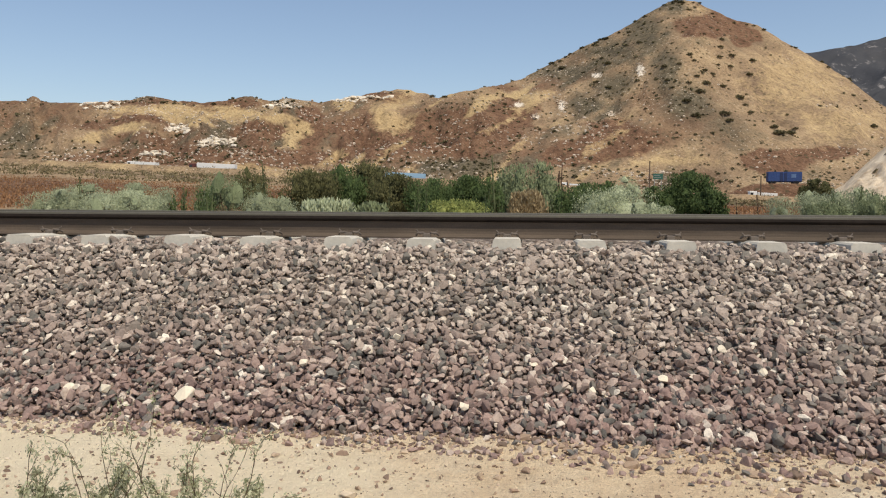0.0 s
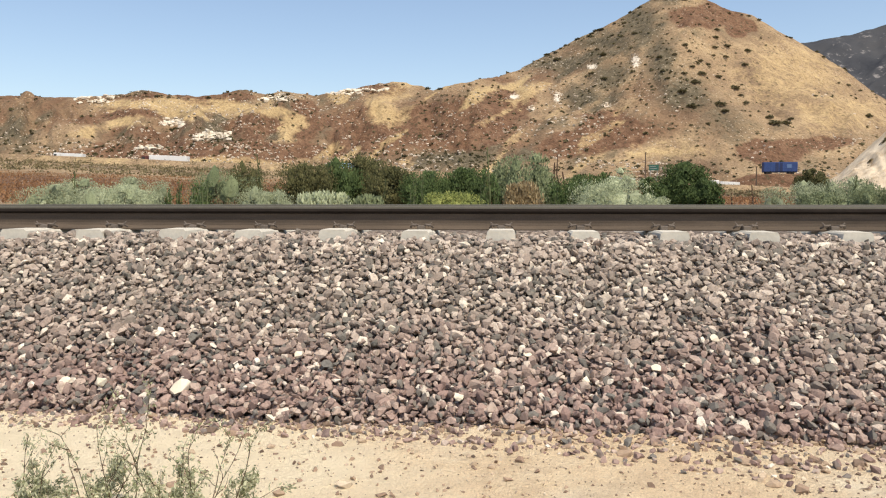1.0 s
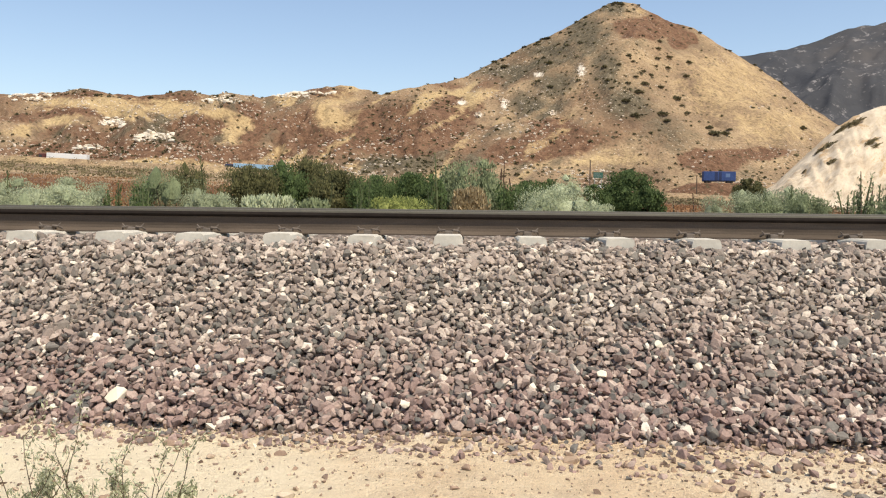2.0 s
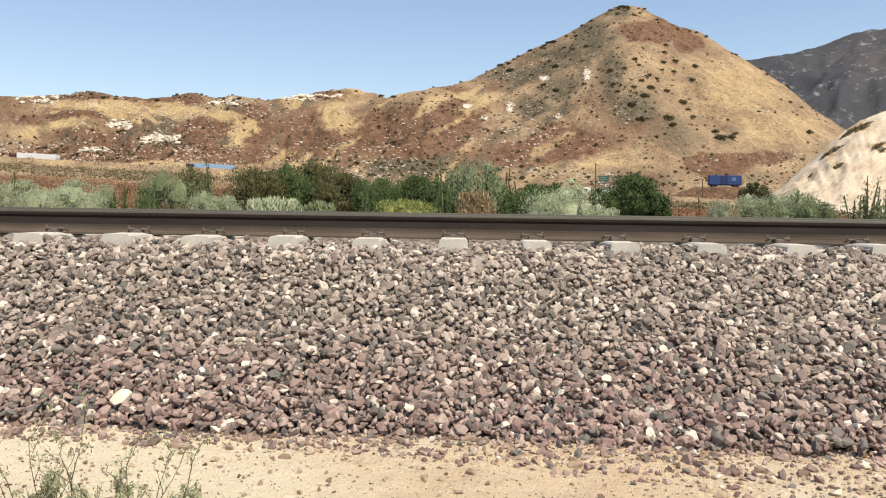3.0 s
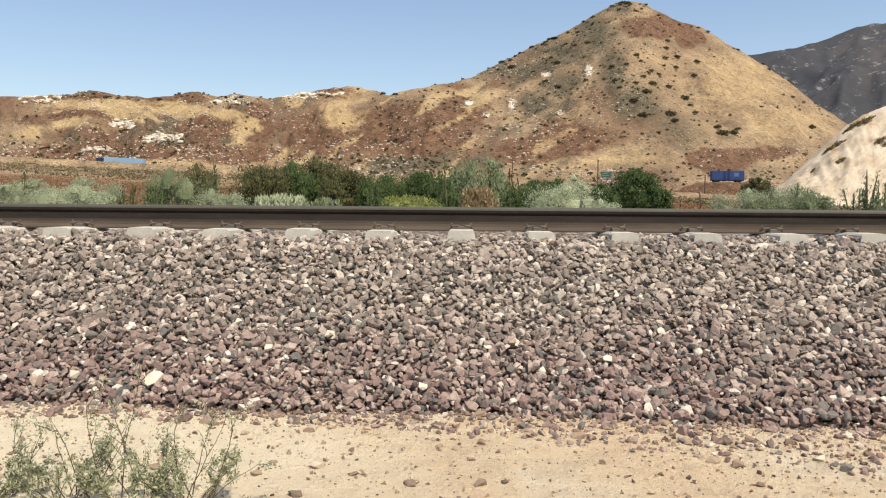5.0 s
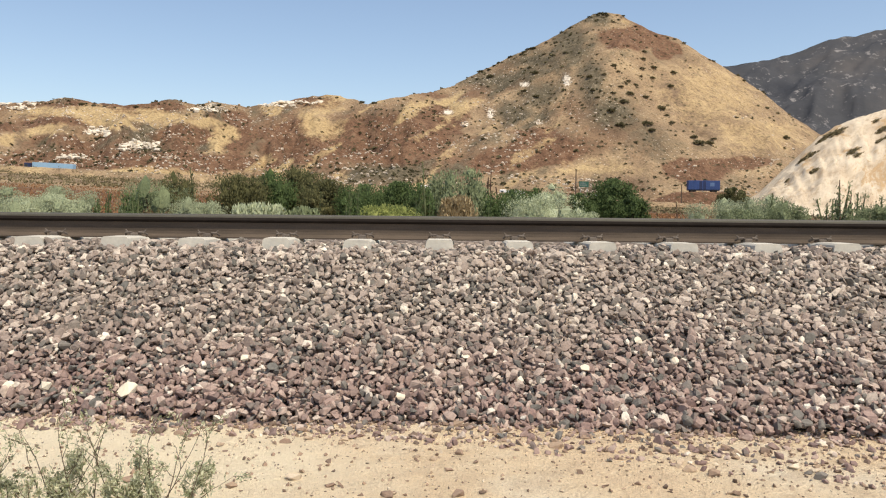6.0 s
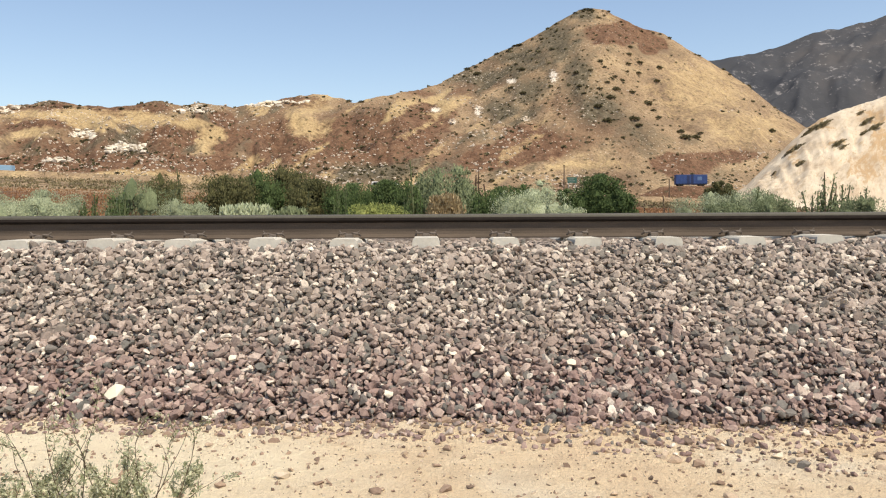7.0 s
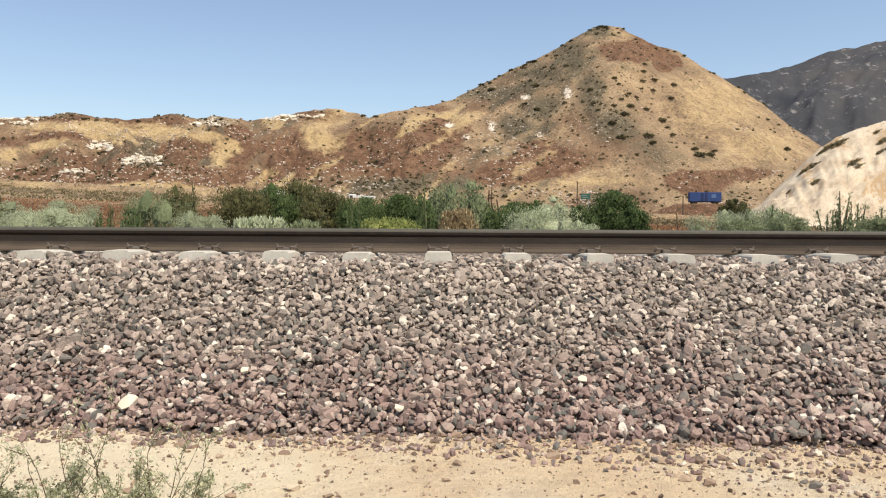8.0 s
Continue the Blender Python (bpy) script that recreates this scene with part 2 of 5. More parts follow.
def hill_material():
    m, nt, b = shader("dry_hillside", 0.95, 0, 0.1)
    at = nt.nodes.new("ShaderNodeVertexColor")
    at.layer_name = "soil"
    sep = nt.nodes.new("ShaderNodeSeparateColor")
    nt.links.new(at.outputs["Color"], sep.inputs[0])
    n1, n2, n3 = noise_tex(nt, 0.055, 6, 0.65), noise_tex(nt, 0.22, 6, 0.75), noise_tex(nt, 0.9, 4, 0.7)
    grass = ramp(nt, n1, [(0.3, (0.193, 0.136, 0.092)), (0.5, (0.294, 0.210, 0.131)), (0.7, (0.396, 0.294, 0.179))])
    earth = ramp(nt, n2, [(0.3, (0.083, 0.047, 0.031)), (0.5, (0.165, 0.095, 0.060)), (0.74, (0.255, 0.160, 0.102))])
    scrub = ramp(nt, n2, [(0.3, (0.052, 0.047, 0.032)), (0.5, (0.112, 0.094, 0.064)), (0.72, (0.215, 0.175, 0.12))])
    red = grey(nt, math_node(nt, "ADD", sep.outputs[0], math_node(nt, "MULTIPLY", math_node(nt, "SUBTRACT", n2, 0.5), 0.9)), 0.3, 0.7)
    sc = grey(nt, math_node(nt, "ADD", sep.outputs[1], math_node(nt, "MULTIPLY", math_node(nt, "SUBTRACT", n2, 0.5), 1.3)), 0.28, 0.8)
    pale = grey(nt, math_node(nt, "ADD", sep.outputs[2], math_node(nt, "MULTIPLY", math_node(nt, "SUBTRACT", n3, 0.5), 0.8)), 0.45, 0.6)
    c = mix(nt, red, grass, earth)
    c = mix(nt, sc, c, scrub)
    gold = grey(nt, math_node(nt, "ADD", at.outputs["Alpha"], math_node(nt, "MULTIPLY", math_node(nt, "SUBTRACT", n2, 0.5), 1.5)), 0.36, 0.78, 0.0, 0.9)
    c = mix(nt, gold, c, ramp(nt, n1, [(0.3, (0.375, 0.272, 0.145)), (0.7, (0.52, 0.39, 0.212))]))
    c = mix(nt, 0.85, c, ramp(nt, n3, [(0.32, (0.5, 0.47, 0.43)), (0.5, (1, 1, 1)), (0.7, (1.25, 1.22, 1.18))]), "MULTIPLY")
    # low scrub and bare stones too small to stand up
    for size, lo, hi, tint in ((0.34, 0.30, 0.20, (0.075, 0.062, 0.036)), (0.55, 0.21, 0.12, (0.56, 0.48, 0.38))):
        vor = node(nt, "ShaderNodeTexVoronoi", Scale=size)
        nt.links.new(coords(nt), vor.inputs["Vector"])
        some = grey(nt, noise_tex(nt, 0.03 / size * 0.5, 3), 0.40, 0.56)
        c = mix(nt, math_node(nt, "MULTIPLY", math_node(nt, "MULTIPLY", grey(nt, vor.outputs["Distance"], lo, hi, 0.0, 0.8), some), math_node(nt, "SUBTRACT", 1.0, math_node(nt, "MULTIPLY", gold, 0.8))), c, tint)
    c = mix(nt, pale, c, (0.74, 0.66, 0.55))
    nt.links.new(c, b.inputs["Base Color"])
    bump(nt, b, math_node(nt, "ADD", n2, math_node(nt, "MULTIPLY", n3, 0.4)), 0.8, 1.2)
    return m


def far_material():
    m, nt, b = shader("burnt_mountain", 0.95, 0, 0.1)
    n1, n2, n3 = noise_tex(nt, 0.006, 6, 0.6), noise_tex(nt, 0.03, 6, 0.7), noise_tex(nt, 0.11, 4, 0.7)
    c = ramp(nt, n1, [(0.3, (0.045, 0.048, 0.056)), (0.5, (0.062, 0.064, 0.070)), (0.7, (0.094, 0.088, 0.087))])
    c = mix(nt, grey(nt, math_node(nt, "MULTIPLY", n2, n3), 0.31, 0.38, 0.0, 0.75), c, (0.27, 0.255, 0.25))
    nt.links.new(c, b.inputs["Base Color"])
    bump(nt, b, n2, 0.6, 6)
    return m


def mound_material():
    m, nt, b = shader("pale_sandstone", 0.95, 0, 0.15)
    vec = nt.nodes.new("ShaderNodeMapping")
    vec.vector_type = "TEXTURE"
    vec.inputs["Rotation"].default_value = (0, radians(-45), 0)
    vec.inputs["Scale"].default_value = (5.0, 3.0, 0.8)
    nt.links.new(coords(nt), vec.inputs[0])
    n1, n2 = noise_tex(nt, 0.12, 5, 0.6), noise_tex(nt, 0.9, 5, 0.7, vec.outputs[0])
    c = ramp(nt, n1, [(0.3, (0.455, 0.360, 0.258)), (0.5, (0.570, 0.476, 0.356)), (0.75, (0.665, 0.580, 0.456))])
    c = mix(nt, 0.7, c, ramp(nt, n2, [(0.3, (0.62, 0.54, 0.46)), (0.5, (1, 1, 1)), (0.75, (1.1, 1.08, 1.06))]), "MULTIPLY")
    at = nt.nodes.new("ShaderNodeVertexColor")
    at.layer_name = "soil"
    sep = nt.nodes.new("ShaderNodeSeparateColor")
    nt.links.new(at.outputs["Color"], sep.inputs[0])
    grass = grey(nt, math_node(nt, "ADD", sep.outputs[0], math_node(nt, "MULTIPLY", math_node(nt, "SUBTRACT", n2, 0.5), 2.2)), 0.42, 0.7)
    c = mix(nt, grass, c, ramp(nt, n2, [(0.3, (0.30, 0.20, 0.11)), (0.7, (0.48, 0.34, 0.20))]))
    nt.links.new(c, b.inputs["Base Color"])
    bump(nt, b, n2, 0.7, 0.8)
    return m


def leaf_material(name, dark, light, spread=0.5, rounded=False):
    m, nt, b = shader(name, 0.75, 0, 0.25)
    r = piece_random(nt)
    c = ramp(nt, r, [(0.0, dark), (spread, tuple((p + q) / 2 for p, q in zip(dark, light))), (1.0, light)])
    n = noise_tex(nt, 2.5, 3)
    c = mix(nt, 0.7, c, ramp(nt, n, [(0.3, (0.75, 0.75, 0.7)), (0.7, (1.15, 1.12, 1.05))]), "MULTIPLY")
    nt.links.new(c, b.inputs["Base Color"])
    tr = nt.nodes.new("ShaderNodeBsdfTranslucent")
    if rounded:
        # leaves of a dense crown face outwards on the whole
        place = nt.nodes.new("ShaderNodeTexCoord").outputs["Object"]
        lift = vec_node(nt, "SUBTRACT", place, (0, 0, 0.7))
        out = vec_node(nt, "NORMALIZE", lift, (0, 0, 0))
        soft = vec_node(nt, "ADD", vec_node(nt, "MULTIPLY", out, (0.9, 0.9, 0.9)), nt.nodes.new("ShaderNodeNewGeometry").outputs["Normal"])
        soft = vec_node(nt, "NORMALIZE", soft, (0, 0, 0))
        nt.links.new(soft, b.inputs["Normal"])
    nt.links.new(c, tr.inputs["Color"])
    ms = nt.nodes.new("ShaderNodeMixShader")
    ms.inputs[0].default_value = 0.25
    nt.links.new(b.outputs[0], ms.inputs[1])
    nt.links.new(tr.outputs[0], ms.inputs[2])
    nt.links.new(ms.outputs[0], nt.nodes["Material Output"].inputs["Surface"])
    return m


def rail_material():
    m, nt, b = shader("rusty_rail_steel", 0.85, 0.0, 0.15)
    vec = nt.nodes.new("ShaderNodeMapping")
    vec.inputs["Scale"].default_value = (0.12, 1, 1)
    nt.links.new(coords(nt), vec.inputs[0])
    n1, n2 = noise_tex(nt, 14, 5, 0.6, vec.outputs[0]), noise_tex(nt, 90, 4, 0.6)
    c = ramp(nt, n1, [(0.3, (0.075, 0.059, 0.046)), (0.55, (0.104, 0.081, 0.063)), (0.75, (0.142, 0.110, 0.084))])
    c = mix(nt, 0.5, c, ramp(nt, n2, [(0.3, (0.7, 0.68, 0.66)), (0.7, (1.2, 1.18, 1.15))]), "MULTIPLY")
    nt.links.new(c, b.inputs["Base Color"])
    bump(nt, b, n2, 0.4, 0.002)
    return m


M_BALLAST = ballast_material()
M_SAND = sand_material()
M_HILL = hill_material()
M_FAR = far_material()
M_MOUND = mound_material()
M_RAIL = rail_material()
# near-black, for the side and underside of the rail head
M_RAIL_SIDE = plain("dark_rail_head_side", (0.030, 0.024, 0.021), 0.9, 0.0, 0.08, 0.3, 20)
M_RAIL_TOP = plain("worn_rail_head", (0.085, 0.078, 0.060), 0.65, 0.2, 0.4, 0.2, 25)
M_CONCRETE = plain("tie_concrete", (0.54, 0.51, 0.44), 0.9, 0, 0.2, 0.16, 35, 0.003)
M_CLIP = plain("rusty_clip_steel", (0.14, 0.115, 0.095), 0.8, 0.1, 0.3, 0.3, 60)
M_ROCK = plain("white_rock", (0.70, 0.63, 0.52), 0.95, 0, 0.1, 0.14, 0.8, 0.2)
M_FINES = packed_stone_material()
M_BROWNSCRUB = leaf_material("brown_scrub_leaf", (0.14, 0.12, 0.065), (0.27, 0.22, 0.125))
M_HILLROCK = plain("weathered_hill_rock", (0.58, 0.49, 0.39), 0.95, 0, 0.1, 0.2, 0.8, 0.2)
M_PEBBLE = pebble_material()
M_ASPHALT = plain("asphalt", (0.10, 0.095, 0.09), 0.9, 0, 0.2, 0.2, 2.0)
M_TWIG = plain("dry_twig", (0.10, 0.072, 0.048), 0.9, 0, 0.1, 0.3, 20)
M_DEAD = plain("dead_wood", (0.10, 0.06, 0.045), 0.9, 0, 0.1, 0.3, 8)
M_STALK = plain("green_stalk", (0.11, 0.13, 0.06), 0.85, 0, 0.2, 0.3, 9)
M_WOODPOLE = plain("weathered_pole", (0.13, 0.095, 0.07), 0.9, 0, 0.1, 0.25, 6)
M_SAGE = leaf_material("sage_leaf", (0.235, 0.275, 0.168), (0.40, 0.44, 0.295), rounded=True)
M_GREYGREEN = leaf_material("grey_green_leaf", (0.13, 0.165, 0.085), (0.25, 0.29, 0.165), rounded=True)
M_DARK = leaf_material("dark_green_leaf", (0.042, 0.072, 0.022), (0.105, 0.155, 0.052), rounded=True)
M_OLIVE = leaf_material("olive_leaf", (0.055, 0.062, 0.022), (0.14, 0.132, 0.055), rounded=True)
M_YELLOW = leaf_material("yellow_green_leaf", (0.15, 0.19, 0.05), (0.31, 0.34, 0.11), rounded=True)
M_PALE = leaf_material("pale_green_leaf", (0.30, 0.35, 0.215), (0.49, 0.535, 0.365), rounded=True)
M_RED = leaf_material("rust_seed_head", (0.26, 0.13, 0.065), (0.36, 0.20, 0.10))
M_STRAW = leaf_material("dry_straw", (0.26, 0.19, 0.10), (0.52, 0.42, 0.26))
M_HILLSCRUB = leaf_material("hill_scrub_leaf", (0.085, 0.078, 0.042), (0.17, 0.148, 0.078))
M_NEARLEAF = leaf_material("saltbush_leaf", (0.19, 0.215, 0.11), (0.64, 0.64, 0.46))
M_WHITE = plain("white_panel_paint", (0.80, 0.79, 0.76), 0.5, 0, 0.4, 0.05, 1.0)
M_PALEBLUE = plain("pale_blue_panel_paint", (0.30, 0.47, 0.62), 0.5, 0, 0.4, 0.08, 1.0)
M_BLUE = plain("blue_container_paint", (0.034, 0.070, 0.205), 0.6, 0, 0.4, 0.25, 1.2)
M_MIDBLUE = plain("faded_blue_paint", (0.11, 0.18, 0.33), 0.6, 0, 0.4, 0.2, 1.2)
M_DARKBLUE = plain("dark_blue_paint", (0.018, 0.03, 0.09), 0.6, 0, 0.4, 0.25, 1.2)
M_REDCAB = plain("dark_red_cab_paint", (0.11, 0.035, 0.03), 0.5, 0, 0.4, 0.15, 1.2)
M_TYRE = plain("tyre_rubber", (0.025, 0.025, 0.026), 0.9, 0, 0.2, 0.2, 5)
M_GLASS = plain("tinted_glass", (0.03, 0.035, 0.04), 0.15, 0, 0.6, 0.1, 2)
M_GREENSIGN = plain("green_sign_sheet", (0.03, 0.11, 0.08), 0.6, 0, 0.4, 0.08, 1)
M_STEEL = plain("galvanised_steel", (0.35, 0.35, 0.34), 0.5, 0.6, 0.4, 0.1, 3)


# ---------------------------------------------------------------- the ground
TOE_Y, TOP_Y, TOP_Z = 4.14, 5.66, 0.820
TIE_END, RAIL_Y, TIE_TOP = 5.86, 6.40, 0.895


def toe_line(x):
    x = np.asarray(x, float)
    return TOE_Y - 0.055 * np.clip(x, -8, 8) + 0.05 * fbm(x * 1.1, x * 0 + 3.3, 3, 5)


def sand_z(x, y):
    near = np.exp(-((np.asarray(x, float) / 9) ** 2) - ((np.asarray(y, float) - 3) / 7) ** 2)
    return near * (0.018 * fbm(x * 1.3, y * 1.3, 3, 11) + 0.010 * fbm(x * 6, y * 6, 3, 23) + 0.004 * fbm(x * 22, y * 22, 2, 31)) - 0.12 * (1 - near) - 0.02


def ground():
    xs = np.unique(np.concatenate([-np.geomspace(4.2, 3000, 40), np.linspace(-4.2, 4.2, 300), np.geomspace(4.2, 3000, 40)]))
    ys = np.unique(np.concatenate([-np.geomspace(0.5, 3000, 30), np.linspace(0, 2.0, 12), np.linspace(2.0, 4.9, 120), np.geomspace(5.0, 3000, 40)]))
    gx, gy = np.meshgrid(xs, ys)
    v = np.stack([gx, gy, sand_z(gx, gy)], -1).reshape(-1, 3)
    ob = new("ground", mesh_from("ground", v, grid_faces(len(xs), len(ys)), M_SAND, True))
    tagged(ob, "pale tan desert sand with scattered pebbles", "ground", kind="structure")


ground()

# ---------------------------------------------------------------- valley and hills, as one sheet
ROAD_Y = 290.0
# crest of the hills as bearing and rise, a few points to each ridge
LOW_RIDGE = [(-0.8571, 0.1187), (-0.6649, 0.1340), (-0.5582, 0.1318), (-0.5156, 0.1328), (-0.4729, 0.1387), (-0.4338, 0.1332), (-0.3840, 0.1307), (-0.3342, 0.1395),
             (-0.3094, 0.1325), (-0.2809, 0.1362), (-0.2454, 0.1301), (-0.2027, 0.1374), (-0.1601, 0.1454), (-0.1281, 0.1449), (-0.0925, 0.1352)]
CONE_RIDGE = [(-0.0605, 0.1439), (-0.0179, 0.1505), (0.0105, 0.1577), (0.0459, 0.1770), (0.0812, 0.1948), (0.1166, 0.2091), (0.1518, 0.2298), (0.1871, 0.2497), (0.2047, 0.2526),
              (0.2225, 0.2485), (0.2439, 0.2373), (0.2689, 0.2255), (0.2938, 0.2200), (0.3296, 0.1984), (0.3654, 0.1781), (0.4014, 0.1557), (0.4374, 0.1262), (0.4734, 0.1051),
              (0.5814, 0.0525), (1.0097, 0.0407)]
RIDGE_U = np.array([p[0] for p in LOW_RIDGE + CONE_RIDGE])
RIDGE_E = np.array([p[1] for p in LOW_RIDGE + CONE_RIDGE])


def road_rise(u):
    return 0.0432 - 0.0455 * (np.asarray(u, float) + 0.5)


def valley_z(u, y):
    zr = EYE + ROAD_Y * road_rise(u)
    k = np.clip((y - 26) / (ROAD_Y - 26), 0, 1)
    z = -0.05 + (zr + 0.05) * k ** 1.12
    z = z + np.clip(y - ROAD_Y - 8, 0, None) * 0.045
    x = u * y
    rough = smooth(12, 120, y)
    z = z + rough * (0.5 * fbm(x / 22, y / 22, 3, 41) + 0.22 * fbm(x / 4, y / 4, 2, 43)) * (1 - np.exp(-((y - ROAD_Y) / 9) ** 2))
    z = z + 2.5 * np.exp(-((y - ROAD_Y + 11) / 3.0) ** 2)
    return z


def hill_z(u, y):
    """Height of the sheet along the bearing u at the distance y."""
    u, y = np.asarray(u, float), np.asarray(y, float)
    e = np.interp(u, RIDGE_U, RIDGE_E)
    cone = smooth(-0.08, 0.05, u)
    crest_y = 415 + 65 * cone
    foot_y = 308.0
    foot = valley_z(u, np.full_like(u, foot_y))
    top = EYE + e * crest_y
    base = valley_z(u, y)
    s = (y - foot_y) / (crest_y - foot_y)
    s1 = np.clip(s, 0, 1)
    x = u * y
    prof = (1 - cone) * (0.42 * s1 ** 0.8 + 0.58 * s1 ** 1.6) + cone * (0.12 * s1 + 0.88 * s1 ** 1.12)
    z = foot + (top - foot) * prof
    mask = np.sin(np.pi * s1) ** 0.8
    gully = ridged(u * (9 + 5 * cone) + 0.7 * fbm(x / 60, y / 60, 2, 57), s1 * 1.1 + 2, 4, 51) - 0.62
    lumps = fbm(x / 40, y / 40, 4, 61)
    z = z + mask * (gully * (22 - 12 * cone) + (ridged(u * 34 + fbm(x / 25, y / 25, 2, 59), s1 * 2.2 + 7, 3, 53) - 0.6) * (8 - 4.5 * cone) + lumps * (14 - 7 * cone))
    z = z + smooth(0.02, 0.2, s1) * 0.8 * fbm(x / 5, y / 5, 3, 71)
    behind = np.clip(s - 1, 0, None) * (crest_y - foot_y)
    z = z - behind * 0.35 - behind ** 2 * 0.0006
    z = np.maximum(z, -20)
    return np.where(s <= 0, base, z)


def hill_point(u, e):
    """Where the bearing u and the rise e meet the hillside."""
    ys = np.linspace(40, 490, 900)
    z = hill_z(np.full_like(ys, u), ys)
    over = np.nonzero(z >= EYE + e * ys)[0]
    y = ys[over[0]] if len(over) else 470.0
    return Vector((u * y, y, float(hill_z(np.array([u]), np.array([y]))[0])))


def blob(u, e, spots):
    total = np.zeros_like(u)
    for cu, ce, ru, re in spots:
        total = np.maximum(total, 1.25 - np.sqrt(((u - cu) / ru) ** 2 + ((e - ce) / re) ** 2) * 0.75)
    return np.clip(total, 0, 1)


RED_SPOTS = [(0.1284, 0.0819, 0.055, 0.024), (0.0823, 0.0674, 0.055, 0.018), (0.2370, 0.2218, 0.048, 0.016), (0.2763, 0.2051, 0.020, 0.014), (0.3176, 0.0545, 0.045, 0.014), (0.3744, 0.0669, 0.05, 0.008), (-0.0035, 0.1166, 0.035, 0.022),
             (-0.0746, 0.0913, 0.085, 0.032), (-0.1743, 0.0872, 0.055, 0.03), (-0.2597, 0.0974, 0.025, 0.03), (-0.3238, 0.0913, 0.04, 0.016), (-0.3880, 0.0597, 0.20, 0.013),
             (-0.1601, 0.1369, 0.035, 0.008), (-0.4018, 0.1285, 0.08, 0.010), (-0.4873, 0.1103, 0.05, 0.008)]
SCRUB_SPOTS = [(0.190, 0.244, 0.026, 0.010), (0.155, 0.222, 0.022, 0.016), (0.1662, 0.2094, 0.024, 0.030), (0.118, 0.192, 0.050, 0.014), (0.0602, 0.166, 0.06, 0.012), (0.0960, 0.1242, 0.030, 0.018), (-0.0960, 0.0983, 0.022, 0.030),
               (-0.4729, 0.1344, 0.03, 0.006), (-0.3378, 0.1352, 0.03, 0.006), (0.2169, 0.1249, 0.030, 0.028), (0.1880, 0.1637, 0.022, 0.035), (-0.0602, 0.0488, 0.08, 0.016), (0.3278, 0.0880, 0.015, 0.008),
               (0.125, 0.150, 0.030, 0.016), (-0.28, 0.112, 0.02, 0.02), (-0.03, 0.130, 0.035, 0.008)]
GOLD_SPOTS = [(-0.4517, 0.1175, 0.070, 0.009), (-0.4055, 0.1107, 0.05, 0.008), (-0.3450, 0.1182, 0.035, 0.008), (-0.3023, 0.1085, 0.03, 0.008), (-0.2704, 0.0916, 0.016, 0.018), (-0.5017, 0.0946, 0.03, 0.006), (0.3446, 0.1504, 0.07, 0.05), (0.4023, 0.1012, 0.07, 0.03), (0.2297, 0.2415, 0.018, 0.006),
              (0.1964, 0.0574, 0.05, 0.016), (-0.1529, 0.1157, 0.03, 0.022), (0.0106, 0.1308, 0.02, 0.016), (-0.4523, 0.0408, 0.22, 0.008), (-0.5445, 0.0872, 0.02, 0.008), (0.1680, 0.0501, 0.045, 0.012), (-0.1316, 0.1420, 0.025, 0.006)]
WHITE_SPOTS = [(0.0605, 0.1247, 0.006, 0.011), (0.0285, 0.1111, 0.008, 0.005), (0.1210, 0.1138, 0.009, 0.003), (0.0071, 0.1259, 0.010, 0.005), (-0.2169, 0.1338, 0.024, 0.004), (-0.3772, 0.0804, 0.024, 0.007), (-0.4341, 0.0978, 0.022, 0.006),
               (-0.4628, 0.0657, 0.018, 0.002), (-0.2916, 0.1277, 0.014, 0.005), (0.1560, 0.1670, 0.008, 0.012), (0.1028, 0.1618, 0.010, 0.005)]


